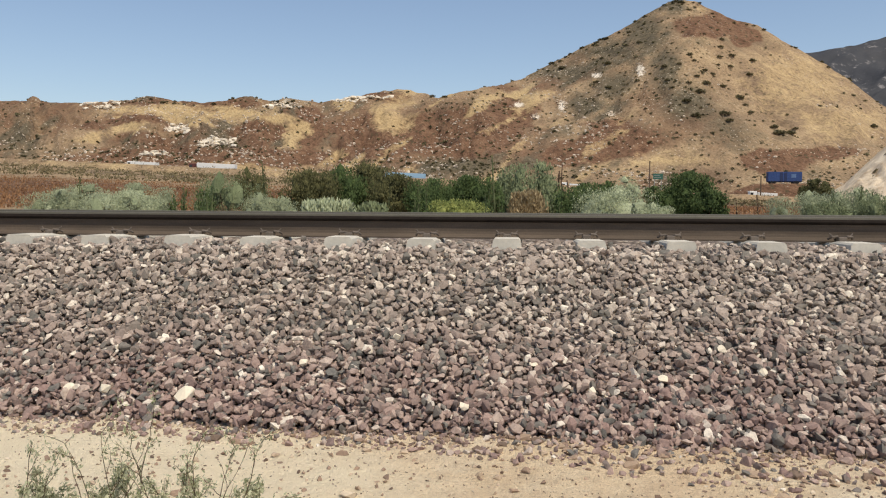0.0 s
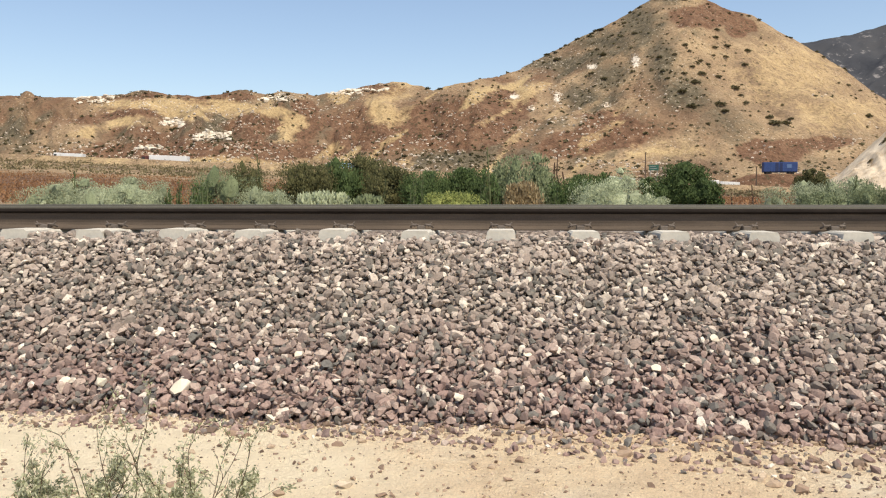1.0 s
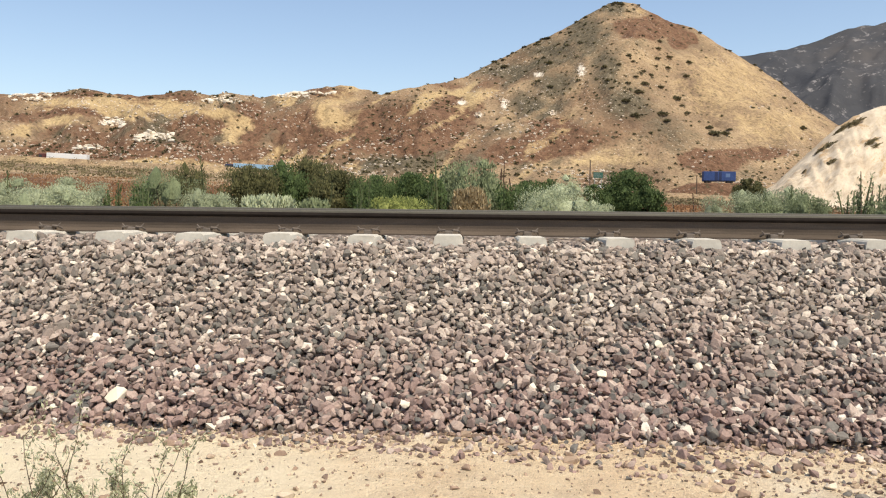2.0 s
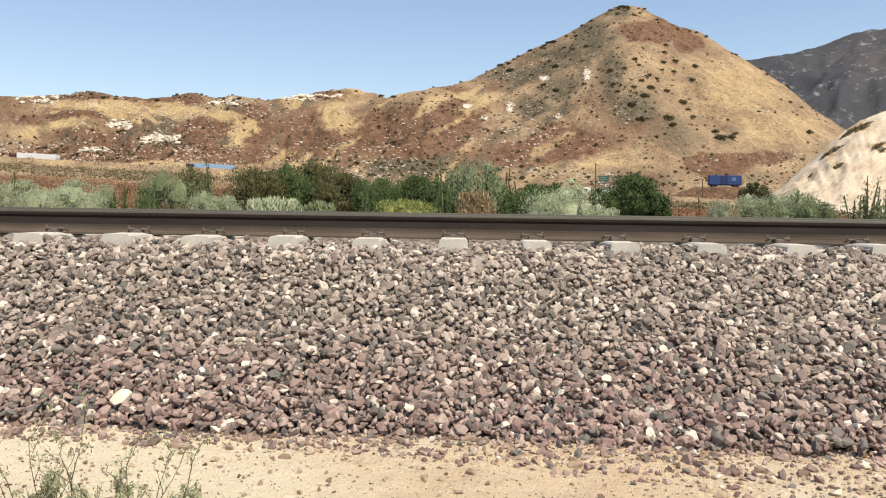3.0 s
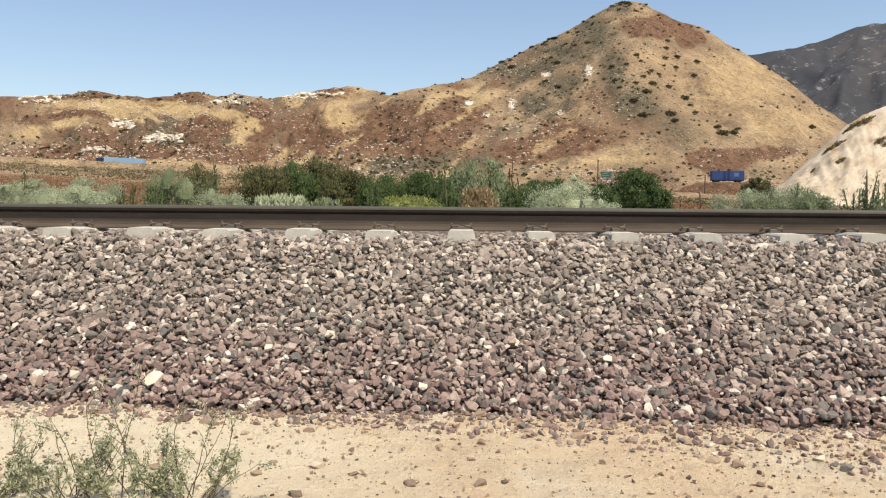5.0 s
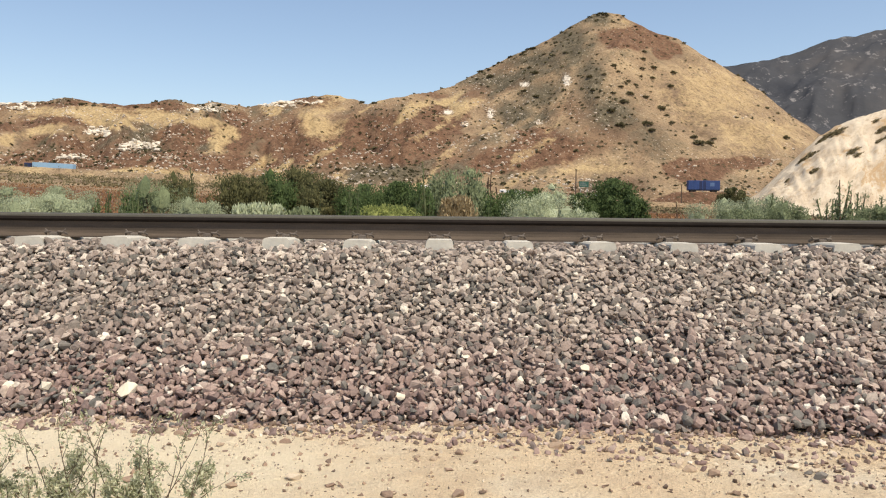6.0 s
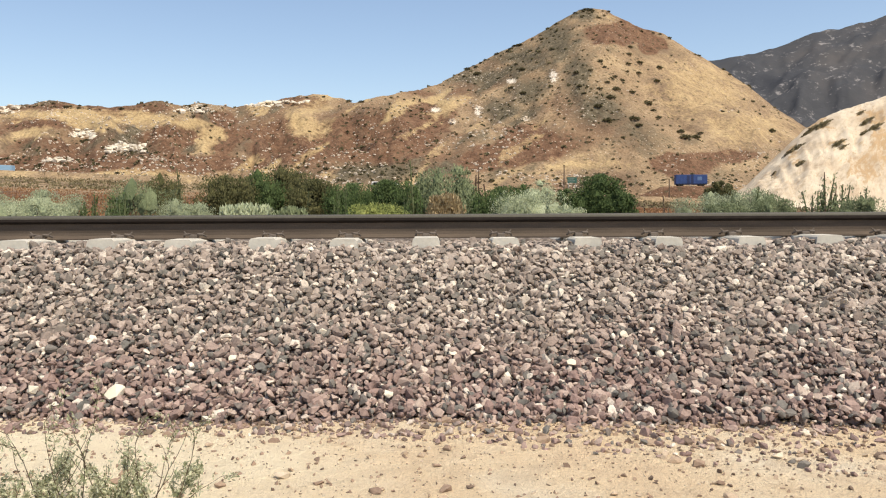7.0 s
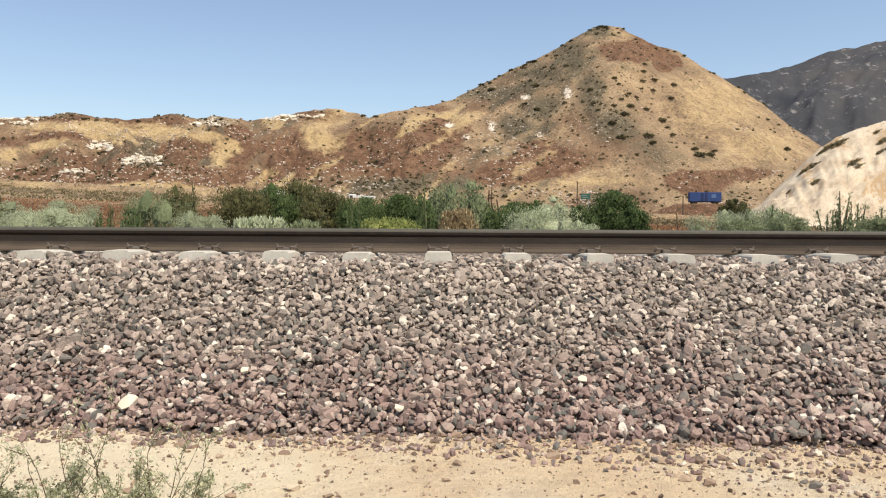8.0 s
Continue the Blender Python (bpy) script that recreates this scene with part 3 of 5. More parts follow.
def hillside():
    us = np.unique(np.concatenate([np.linspace(-1.6, -0.72, 60), np.linspace(-0.70, 0.70, 520), np.linspace(0.72, 1.6, 50)]))
    ys = np.unique(np.concatenate([np.geomspace(8.2, 60, 40), np.linspace(60, 278, 70), np.linspace(278, 306, 29), np.linspace(306, 482, 150), np.linspace(482, 620, 12)]))
    gu, gy = np.meshgrid(us, ys)
    gz = hill_z(gu, gy)
    v = np.stack([gu * gy, gy, gz], -1).reshape(-1, 3)
    me = mesh_from("hillside", v, grid_faces(len(us), len(ys)), M_HILL, True)
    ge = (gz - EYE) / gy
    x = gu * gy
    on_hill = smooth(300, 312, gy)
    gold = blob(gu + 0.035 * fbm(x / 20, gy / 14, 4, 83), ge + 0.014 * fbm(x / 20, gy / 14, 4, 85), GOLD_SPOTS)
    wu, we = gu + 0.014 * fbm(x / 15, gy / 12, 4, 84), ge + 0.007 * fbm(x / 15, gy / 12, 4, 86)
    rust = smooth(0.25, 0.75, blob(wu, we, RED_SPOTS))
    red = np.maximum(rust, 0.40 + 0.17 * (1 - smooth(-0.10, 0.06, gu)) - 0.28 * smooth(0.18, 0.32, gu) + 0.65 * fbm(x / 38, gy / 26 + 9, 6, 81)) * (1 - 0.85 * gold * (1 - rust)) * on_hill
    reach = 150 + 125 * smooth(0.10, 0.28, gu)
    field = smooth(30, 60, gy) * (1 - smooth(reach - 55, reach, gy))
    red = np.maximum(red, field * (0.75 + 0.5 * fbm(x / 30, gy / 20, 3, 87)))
    # slanting brush bands up the cone's left flank, partly painted in as relief shading
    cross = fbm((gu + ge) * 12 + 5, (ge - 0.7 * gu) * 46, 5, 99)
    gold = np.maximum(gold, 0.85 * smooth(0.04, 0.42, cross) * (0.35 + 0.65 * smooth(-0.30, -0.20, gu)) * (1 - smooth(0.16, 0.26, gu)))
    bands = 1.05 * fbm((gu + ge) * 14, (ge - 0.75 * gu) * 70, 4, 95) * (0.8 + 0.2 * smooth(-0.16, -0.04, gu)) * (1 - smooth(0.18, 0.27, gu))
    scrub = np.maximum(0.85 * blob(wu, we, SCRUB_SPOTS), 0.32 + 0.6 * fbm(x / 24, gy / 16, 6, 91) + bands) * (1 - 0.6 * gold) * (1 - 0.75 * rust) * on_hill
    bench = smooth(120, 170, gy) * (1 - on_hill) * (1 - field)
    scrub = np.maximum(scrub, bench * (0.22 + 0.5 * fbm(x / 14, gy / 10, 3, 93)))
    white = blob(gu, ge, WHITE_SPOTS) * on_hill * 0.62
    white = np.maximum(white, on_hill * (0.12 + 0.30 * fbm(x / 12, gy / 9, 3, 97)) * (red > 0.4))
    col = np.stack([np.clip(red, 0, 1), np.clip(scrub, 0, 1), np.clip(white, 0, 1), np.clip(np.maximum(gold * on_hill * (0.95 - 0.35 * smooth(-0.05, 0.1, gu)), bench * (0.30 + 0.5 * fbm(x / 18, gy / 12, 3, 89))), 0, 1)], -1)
    layer = me.color_attributes.new("soil", "FLOAT_COLOR", "POINT")
    layer.data.foreach_set("color", col.astype(np.float32).ravel())
    tagged(new("hillside", me), "dry golden and red-brown desert hills above a scrubby valley", "hill", kind="structure")


hillside()


def far_mountain():
    """A dark, burnt range far behind the hill."""
    crest = [(0.1527, 0.1423), (0.2590, 0.1712), (0.3546, 0.1872), (0.4007, 0.1924), (0.4360, 0.2011), (0.4712, 0.2147), (0.5065, 0.2248), (0.5544, 0.2377), (0.6052, 0.2507), (0.7888, 0.2728), (1.0748, 0.2041)]
    cu, ce = np.array([p[0] for p in crest]), np.array([p[1] for p in crest])
    us, ks = np.linspace(cu[0], cu[-1], 260), np.linspace(0, 1.25, 90)
    gu, gk = np.meshgrid(us, ks)
    gy = 1050 + 550 * gk
    top = EYE + np.interp(gu, cu, ce) * 1600
    k1 = np.clip(gk, 0, 1)
    gz = 10 + (top - 10) * k1 ** 1.05 - np.clip(gk - 1, 0, None) * 400
    gz += np.sin(np.pi * k1) ** 0.7 * ((ridged(gu * 9, k1 * 2, 5, 101) - 0.6) * 75 + 30 * fbm(gu * 20, k1 * 7, 3, 103))
    gz += 5 * fbm(gu * 60, k1 * 25, 2, 107)
    v = np.stack([gu * gy, gy, gz], -1).reshape(-1, 3)
    tagged(new("mountain_backdrop", mesh_from("mountain", v, grid_faces(len(us), len(ks)), M_FAR, True)), "dark grey burnt mountain ridge in the distance", "mountain", kind="structure")


far_mountain()


MOUND_CREST = [(0.3612, 0.0042), (0.4001, 0.0287), (0.4386, 0.0666), (0.4735, 0.1002), (0.4946, 0.1138), (0.5158, 0.1231), (0.5568, 0.1354), (0.5793, 0.1426), (0.6361, 0.1486), (0.7221, 0.1243), (0.8680, 0.0114)]


def mound_z(u, k):
    cu, ce = np.array([p[0] for p in MOUND_CREST]), np.array([p[1] for p in MOUND_CREST])
    gy = 178 + 52 * k
    top = EYE + np.interp(u, cu, ce) * 230
    foot = valley_z(u, np.full_like(u, 178.0)) - 0.6
    k1 = np.clip(k, 0, 1)
    z = foot + (top - foot) * k1 ** 0.9 - np.clip(k - 1, 0, None) * 60
    m = np.sin(np.pi * k1) ** 0.7 * smooth(0, 6, top - foot)
    z = z + m * ((ridged(u * 34 + k1 * 1.1, k1 * 0.8, 4, 121) - 0.6) * 2.6 + 1.2 * fbm(u * 60, k1 * 9, 3, 127))
    return gy, z + 0.25 * fbm(u * 150, k1 * 30, 3, 131)


def sand_mound():
    us, ks = np.linspace(MOUND_CREST[0][0], MOUND_CREST[-1][0], 240), np.linspace(0, 1.4, 110)
    gu, gk = np.meshgrid(us, ks)
    gy, gz = mound_z(gu, gk)
    v = np.stack([gu * gy, gy, gz], -1).reshape(-1, 3)
    me = mesh_from("sandstone_mound", v, grid_faces(len(us), len(ks)), M_MOUND, True)
    ge = (gz - EYE) / gy
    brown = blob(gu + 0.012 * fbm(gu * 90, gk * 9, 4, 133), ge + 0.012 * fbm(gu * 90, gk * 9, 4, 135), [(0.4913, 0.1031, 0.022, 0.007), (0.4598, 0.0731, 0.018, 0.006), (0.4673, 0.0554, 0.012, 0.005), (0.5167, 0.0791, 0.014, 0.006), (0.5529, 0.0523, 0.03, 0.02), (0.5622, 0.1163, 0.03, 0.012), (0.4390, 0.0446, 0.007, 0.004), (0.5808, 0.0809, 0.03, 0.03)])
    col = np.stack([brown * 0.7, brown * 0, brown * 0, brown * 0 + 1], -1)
    layer = me.color_attributes.new("soil", "FLOAT_COLOR", "POINT")
    layer.data.foreach_set("color", col.astype(np.float32).ravel())
    tagged(new("sandstone_mound", me), "pale cream eroded sandstone slope with brown scrub streaks", "rock slope", kind="structure")


sand_mound()


def highway():
    us = np.linspace(-1.2, 1.2, 120)
    rows = []
    for dy, dz in ((-6.5, 0.02), (-6.5, 0.12), (6.5, 0.12), (6.5, 0.02)):
        z = EYE + ROAD_Y * road_rise(us) + dz
        rows.append(np.stack([us * ROAD_Y, us * 0 + ROAD_Y + dy, z], 1))
    v = np.concatenate(rows)
    tagged(new("highway_road", mesh_from("highway", v, grid_faces(len(us), 4), M_ASPHALT)), "grey asphalt highway crossing the foot of the hills", "road", kind="structure")


highway()


# ---------------------------------------------------------------- the track
def ballast_bed():
    """The packed bed under the loose stones."""
    xs = np.unique(np.concatenate([-np.geomspace(6, 400, 40), np.linspace(-6, 6, 160), np.geomspace(6, 400, 40)]))
    verts = []
    for x in xs:
        toe = float(toe_line(np.array([x]))[0]) + 0.03
        line = [(toe - 0.05, -0.08)]
        for k in np.linspace(0, 1, 9):
            line.append((toe + 0.04 + (TOP_Y - toe) * k, -0.05 + (TOP_Z - 0.055 + 0.05) * k))
        for y in np.linspace(TOP_Y + 0.2, 8.7, 12):
            line.append((y, TOP_Z - 0.055 + 0.085 * min(1.0, max(0.0, (y - 6.25) / 0.3))))
        for k in np.linspace(0.2, 1, 5):
            line.append((8.7 + 1.7 * k, (TOP_Z + 0.03) * (1 - k) - 0.1 * k))
        verts.append(line)
    v = np.array([[(x, y, z) for y, z in line] for x, line in zip(xs, verts)]).reshape(-1, 3)
    n = len(verts[0])
    v[:, 2] += 0.012 * fbm(v[:, 0] * 7, v[:, 1] * 7, 2, 141)
    f = grid_faces(n, len(xs))[:, ::-1]
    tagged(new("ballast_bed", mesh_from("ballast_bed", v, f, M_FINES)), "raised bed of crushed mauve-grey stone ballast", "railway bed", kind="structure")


ballast_bed()

RAIL_BASE = 0.877


def rail(y, name_label):
    half = [(0.076, 0.0), (0.076, 0.011), (0.045, 0.020), (0.016, 0.034), (0.0095, 0.055), (0.0088, 0.10), (0.0105, 0.126), (0.030, 0.137),
            (0.0375, 0.146), (0.0375, 0.166), (0.034, 0.178), (0.026, 0.184), (0.0, 0.186)]
    ring = [(-a, b) for a, b in half] + [(a, b) for a, b in reversed(half[:-1])]
    xs = np.concatenate([np.linspace(-400, -20, 12), np.linspace(-12, 12, 25), np.linspace(20, 400, 12)])
    thing = tagged(new("rail"), name_label, "rail", "rails of the track")
    thing.location = (0, y, RAIL_BASE)
    v = np.array([[(x, a, b) for a, b in ring] for x in xs]).reshape(-1, 3)
    n, m = len(ring), len(xs)
    body, top, flank = [], [], []
    for i in range(m - 1):
        for j in range(n):
            q = (i * n + j, i * n + (j + 1) % n, (i + 1) * n + (j + 1) % n, (i + 1) * n + j)
            low = min(ring[j][1], ring[(j + 1) % n][1])
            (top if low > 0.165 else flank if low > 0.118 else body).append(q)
    part_mesh("rail_body", mesh_from("rail_body", v, body, M_RAIL), thing, "rust-brown web and foot")
    part_mesh("rail_head", mesh_from("rail_head", v, flank, M_RAIL_SIDE), thing, "near-black side and underside of the head")
    part_mesh("running_surface", mesh_from("running_surface", v, top, M_RAIL_TOP), thing, "worn dull steel head")


rail(RAIL_Y, "long rust-brown steel rail with a near-black head side")
rail(RAIL_Y + 1.511, "long rust-brown steel rail behind the first")


def concrete_tie():
    """A tapered concrete tie: end face narrower at the top, rail seats sunk a little."""
    thing = tagged(new("railway_tie"), "pale grey concrete railway tie half buried in ballast", "railway tie", "ties under the rails")
    bm = bmesh.new()
    rows = []
    for y, top, w in ((0.0, 0.0, 0.094), (0.30, 0.0, 0.094), (0.42, -0.016, 0.097), (0.70, -0.016, 0.11), (0.9, -0.03, 0.10), (1.69, -0.03, 0.10), (1.89, -0.016, 0.11), (2.17, -0.016, 0.113), (2.29, 0.0, 0.113), (2.59, 0.0, 0.113)):
        ring = [(-w - 0.040, -0.22), (-w - 0.003, top - 0.014), (-w + 0.010, top), (w - 0.010, top), (w + 0.003, top - 0.014), (w + 0.040, -0.22)]
        rows.append([bm.verts.new((a, y, b)) for a, b in ring])
    for r0, r1 in zip(rows, rows[1:]):
        for j in range(6):
            bm.faces.new((r0[j], r0[(j + 1) % 6], r1[(j + 1) % 6], r1[j]))
    bm.faces.new(rows[0][::-1])
    bm.faces.new(rows[-1])
    for v in rows[0]:
        if v.co.z > -0.1:
            v.co.y += 0.012
    bmesh.ops.recalc_face_normals(bm, faces=bm.faces)
    part("tie_body", bm, M_CONCRETE, thing)
    return thing


def rail_clip():
    """A bent spring clip with its cast shoulder."""
    thing = tagged(new("rail_clip"), "small rusty bent steel rail clip on a tie", "rail clip", "clips that hold the rails")
    bm = bmesh.new()
    add_path(bm, [(-0.085, -0.015, 0.012), (-0.07, -0.055, 0.030), (-0.035, -0.06, 0.034), (-0.018, -0.02, 0.024), (-0.014, 0.03, 0.020),
                  (0.014, 0.03, 0.020), (0.018, -0.02, 0.024), (0.035, -0.06, 0.034), (0.07, -0.055, 0.030), (0.085, -0.015, 0.012)], 0.0085)
    part("spring_wire", bm, M_CLIP, thing)
    bm = bmesh.new()
    add_box(bm, -0.03, 0.03, -0.075, -0.02, -0.012, 0.028, 0.006)
    part("shoulder", bm, M_CLIP, thing)
    for side in (-1, 1):
        bm = bmesh.new()
        add_tube(bm, (side * 0.05, -0.04, 0.02), (side * 0.082, -0.03, 0.054), 0.007, 0.005)
        part("clip_end", bm, M_CLIP, thing)
    return thing


def lay_track():
    tie, clip = concrete_tie(), rail_clip()
    rng = random.Random(4)
    first = True
    for k in range(-22, 23):
        x = -0.634 + 0.6045 * k
        dx, dz, turn = rng.uniform(-0.02, 0.02), rng.uniform(-0.006, 0.004), rng.uniform(-0.8, 0.8)
        m = pose(x + dx, TIE_END + rng.uniform(-0.012, 0.012), TIE_TOP + dz, 0, 0, turn)
        mc = pose(x + dx, RAIL_Y - 0.076, RAIL_BASE + 0.012, 0, 0, turn)
        if first:
            tie.matrix_basis, clip.matrix_basis, first = m, mc, False
        else:
            copy_thing(tie, m)
            copy_thing(clip, mc)
        copy_thing(clip, pose(x + dx, RAIL_Y + 1.511 - 0.076, RAIL_BASE + 0.012, 0, 0, turn))


lay_track()


# ---------------------------------------------------------------- plants
def boulder_mesh(seed, cuts=9, detail=2):
    """An angular stone of radius one: a ball cut flat by planes."""
    rng = np.random.default_rng(seed)
    bm = bmesh.new()
    bmesh.ops.create_icosphere(bm, subdivisions=detail, radius=1.0)
    v = np.array([p.co[:] for p in bm.verts])
    f = np.array([[p.index for p in q.verts] for q in bm.faces])
    bm.free()
    for _ in range(cuts):
        n = rng.normal(size=3)
        n /= np.linalg.norm(n)
        d = rng.uniform(0.30, 0.70)
        over = v @ n - d
        v = v - np.clip(over, 0, None)[:, None] * n
    v = v * rng.uniform(0.6, 1.3, 3)
    return v / np.abs(v).max(), f


def leaf_mesh(name, centres, aims, length, width, material, rng):
    """Many small pointed blades; centres and aims are n x 3."""
    n = len(centres)
    aims = aims / np.linalg.norm(aims, axis=1, keepdims=True)
    side = np.cross(aims, rng.normal(size=(n, 3)))
    side /= np.linalg.norm(side, axis=1, keepdims=True) + 1e-9
    ln = (length * rng.uniform(0.6, 1.3, n))[:, None]
    wd = (width * rng.uniform(0.6, 1.3, n))[:, None]
    v = np.stack([centres - aims * ln / 2, centres + side * wd / 2, centres + aims * ln / 2, centres - side * wd / 2], 1).reshape(-1, 3)
    return mesh_from(name, v, np.arange(4 * n).reshape(-1, 4), material)


def ground_at(u, d):
    return float(hill_z(np.array([u]), np.array([d]))[0])


def shrub(kind, label, u, e, w, d, material, leaves=2600, leaf=0.05, seed=1, up=0.4, lumps=26, category="shrub", stem_mat=None, squat=1.0):
    """A dome of leaf clumps on spreading stems: bearing, rise of its top, width and distance."""
    rng = np.random.default_rng(seed)
    leaves, leaf, lumps, w = int(leaves * (5.4 if kind == "sagebrush" else 3.6)), leaf * (0.9 if kind == "sagebrush" else 1.15), int(lumps * (0.8 if kind == "sagebrush" else 1.6)), w * 1.15
    base = ground_at(u, d) - 0.05
    h = EYE + e * d - base
    r = w * d / 2
    thing = tagged(new(kind), label, category, "shrubs behind the track")
    thing.location = (u * d, d, base)
    ang, rad = rng.uniform(0, 2 * np.pi, lumps), np.sqrt(rng.uniform(0, 1, lumps))
    crown = max(0.25, min(0.75, (EYE - base - 0.35) / h))
    dome = np.sqrt(np.clip(1 - 0.8 * rad ** 2, 0.05, 1))
    hh = np.where(rng.uniform(0, 1, lumps) < 0.78, crown + (0.93 - crown) * dome * rng.uniform(0, 1, lumps) ** 0.7, rng.uniform(0.15, 0.8, lumps) * crown)
    cen = np.stack([r * 0.86 * rad * np.cos(ang), r * 0.7 * rad * np.sin(ang), h * hh], 1)
    top = int(np.argmax(cen[:, 2]))
    cen[top, 2] = h * 0.93
    bm = bmesh.new()
    for c in cen[:: max(1, lumps // 12)]:
        mid = Vector((c[0] * 0.5, c[1] * 0.5, c[2] * 0.6))
        add_tube(bm, (c[0] * 0.12, c[1] * 0.12, 0), mid, 0.022 * h / 1.5, 0.014 * h / 1.5, 5)
        add_tube(bm, mid, c, 0.014 * h / 1.5, 0.004, 5)
    part("stems", bm, stem_mat or M_TWIG, thing, "thin brown woody stems")
    pick = rng.integers(0, lumps, leaves)
    size = min(r, h * 0.6) * rng.uniform(0.20, 0.36, lumps) * (1.35 if kind == "sagebrush" else 1.0)
    off = rng.normal(size=(leaves, 3))
    off *= (rng.uniform(0.0, 1.0, leaves) ** 0.5 * 1.1 / (np.linalg.norm(off, axis=1) + 1e-9))[:, None]
    off *= size[pick][:, None]
    off[:, 2] *= squat + 0.9 * up
    pts = cen[pick] + off
    pts[:, 2] = np.where(pts[:, 2] > h * 0.9, h * 0.9 + (pts[:, 2] - h * 0.9) * 0.45, np.maximum(pts[:, 2], 0.02))
    aims = off / (np.abs(off).max() + 1e-9) + rng.normal(size=off.shape) * 0.5
    aims[:, 2] += up * 1.6
    part_mesh("foliage", leaf_mesh("foliage", pts, aims, leaf, leaf * (0.62 - 0.3 * up), material, rng), thing)
    verts, faces, at = [], [], 0
    for k in range(lumps):
        v, f = CORES[k % len(CORES)]
        v = v * size[k] * np.array([0.55, 0.55, 0.5 * (squat + 0.9 * up)]) + cen[k]
        v[:, 2] = np.maximum(v[:, 2], 0.02)
        verts.append(v)
        faces.append(f + at)
        at += len(v)
    tagged(part_mesh("inner_foliage", mesh_from("inner_foliage", np.concatenate(verts), np.concatenate(faces), material), thing), kind="stuff")
    return thing


def spires(kind, label, u, e, w, d, count, material, seed, category="plant", bare=False):
    """A stand of upright stalks set with short leaves."""
    rng = np.random.default_rng(seed)
    base = ground_at(u, d) - 0.05
    h = EYE + e * d - base
    thing = tagged(new(kind), label, category, "tall stalks behind the track")
    thing.location = (u * d, d, base)
    pts, aims = [], []
    for i in range(count):
        x, y = rng.uniform(-w / 2, w / 2) * d, rng.uniform(-0.5, 0.5)
        hi = h * (1.0 if i == 0 else rng.uniform(0.62, 0.97))
        lean = rng.normal(0, 0.06, 2)
        tip = Vector((x + lean[0] * hi, y + lean[1] * hi, hi))
        bm = bmesh.new()
        mid = Vector((x + lean[0] * hi * 0.3, y, hi * 0.5))
        add_tube(bm, (x, y, 0), mid, 0.034, 0.028, 6)
        add_tube(bm, mid, tip, 0.028, 0.012, 6)
        part("stalk", bm, M_DEAD if bare else M_STALK, thing)
        n = 26 if bare else 110
        k = rng.uniform(0.3, 1.0, n)
        p = np.stack([x + lean[0] * hi * k, y + lean[1] * hi * k, hi * k], 1) + rng.normal(size=(n, 3)) * (0.02 if bare else 0.05)
        pts.append(p)
        a = rng.normal(size=(n, 3))
        a[:, 2] = np.abs(a[:, 2]) + 0.8
        aims.append(a)
    part_mesh("leaves", leaf_mesh("leaves", np.concatenate(pts), np.concatenate(aims), 0.10, 0.035, material, rng), thing)
    return thing


CORES = [boulder_mesh(700 + s, 5, 1) for s in range(10)]
SAGE = "low rounded grey-green sagebrush behind the track"
DARK = "tall dense dark green shrub behind the track"
shrub("sagebrush", SAGE, -0.5508, 0.0267, 0.065, 22, M_SAGE, 2400, 0.05, 1)
shrub("sagebrush", SAGE, -0.5167, 0.0170, 0.075, 20, M_PALE, 2600, 0.045, 2)
shrub("sagebrush", SAGE, -0.4846, 0.0179, 0.06, 19, M_PALE, 2400, 0.045, 3)
shrub("sagebrush", SAGE, -0.4681, 0.0286, 0.07, 23, M_SAGE, 2400, 0.05, 4)
shrub("sagebrush", SAGE, -0.3632, 0.0314, 0.085, 24, M_GREYGREEN, 2600, 0.055, 5, up=0.7)
shrub("sagebrush", SAGE, -0.3134, 0.0117, 0.055, 19, M_SAGE, 1800, 0.045, 6, up=0.6)
shrub("sagebrush", SAGE, -0.2898, 0.0119, 0.04, 19, M_SAGE, 1400, 0.045, 7, up=0.6)
shrub("broom_shrub", "brown-green feathery shrub behind the track", -0.3311, 0.0450, 0.06, 30, M_OLIVE, 2400, 0.08, 8, up=0.9)
shrub("willow_shrub", DARK, -0.2598, 0.0470, 0.080, 27, M_OLIVE, 4200, 0.08, 9, up=0.7, lumps=36)
shrub("willow_shrub", DARK, -0.2134, 0.0500, 0.065, 28, M_DARK, 3800, 0.08, 10, up=0.7, lumps=34)
shrub("willow_shrub", "large dark olive shrub with brownish tips", -0.1778, 0.0545, 0.085, 29, M_OLIVE, 5200, 0.08, 11, up=0.6, lumps=44)
shrub("willow_shrub", DARK, -0.1457, 0.0412, 0.06, 27, M_OLIVE, 3800, 0.08, 12, up=0.6, lumps=34)
shrub("willow_shrub", DARK, -0.0958, 0.0379, 0.07, 26, M_DARK, 4200, 0.07, 13, up=0.5, lumps=36)
shrub("willow_shrub", DARK, -0.0566, 0.0417, 0.06, 26, M_DARK, 3800, 0.07, 14, up=0.5, lumps=34)
shrub("willow_shrub", DARK, -0.0316, 0.0376, 0.04, 25, M_DARK, 2800, 0.07, 15, up=0.8)
shrub("grass_clump", "pale dry green bunch grass behind the rail", -0.2349, 0.0095, 0.058, 17, M_PALE, 2400, 0.10, 16, up=1.0)
shrub("grass_clump", "pale green bunch grass behind the rail", -0.1742, 0.0068, 0.035, 18, M_GREYGREEN, 1600, 0.10, 17, up=1.0)
shrub("yellow_bush", "low bright yellow-green bush behind the rail", -0.0672, 0.0117, 0.075, 17, M_YELLOW, 2600, 0.04, 18)
shrub("feathery_shrub", "tall grey-green feathery shrub with dry brown base", 0.0218, 0.0564, 0.075, 27, M_GREYGREEN, 3800, 0.10, 19, up=1.0, lumps=34)
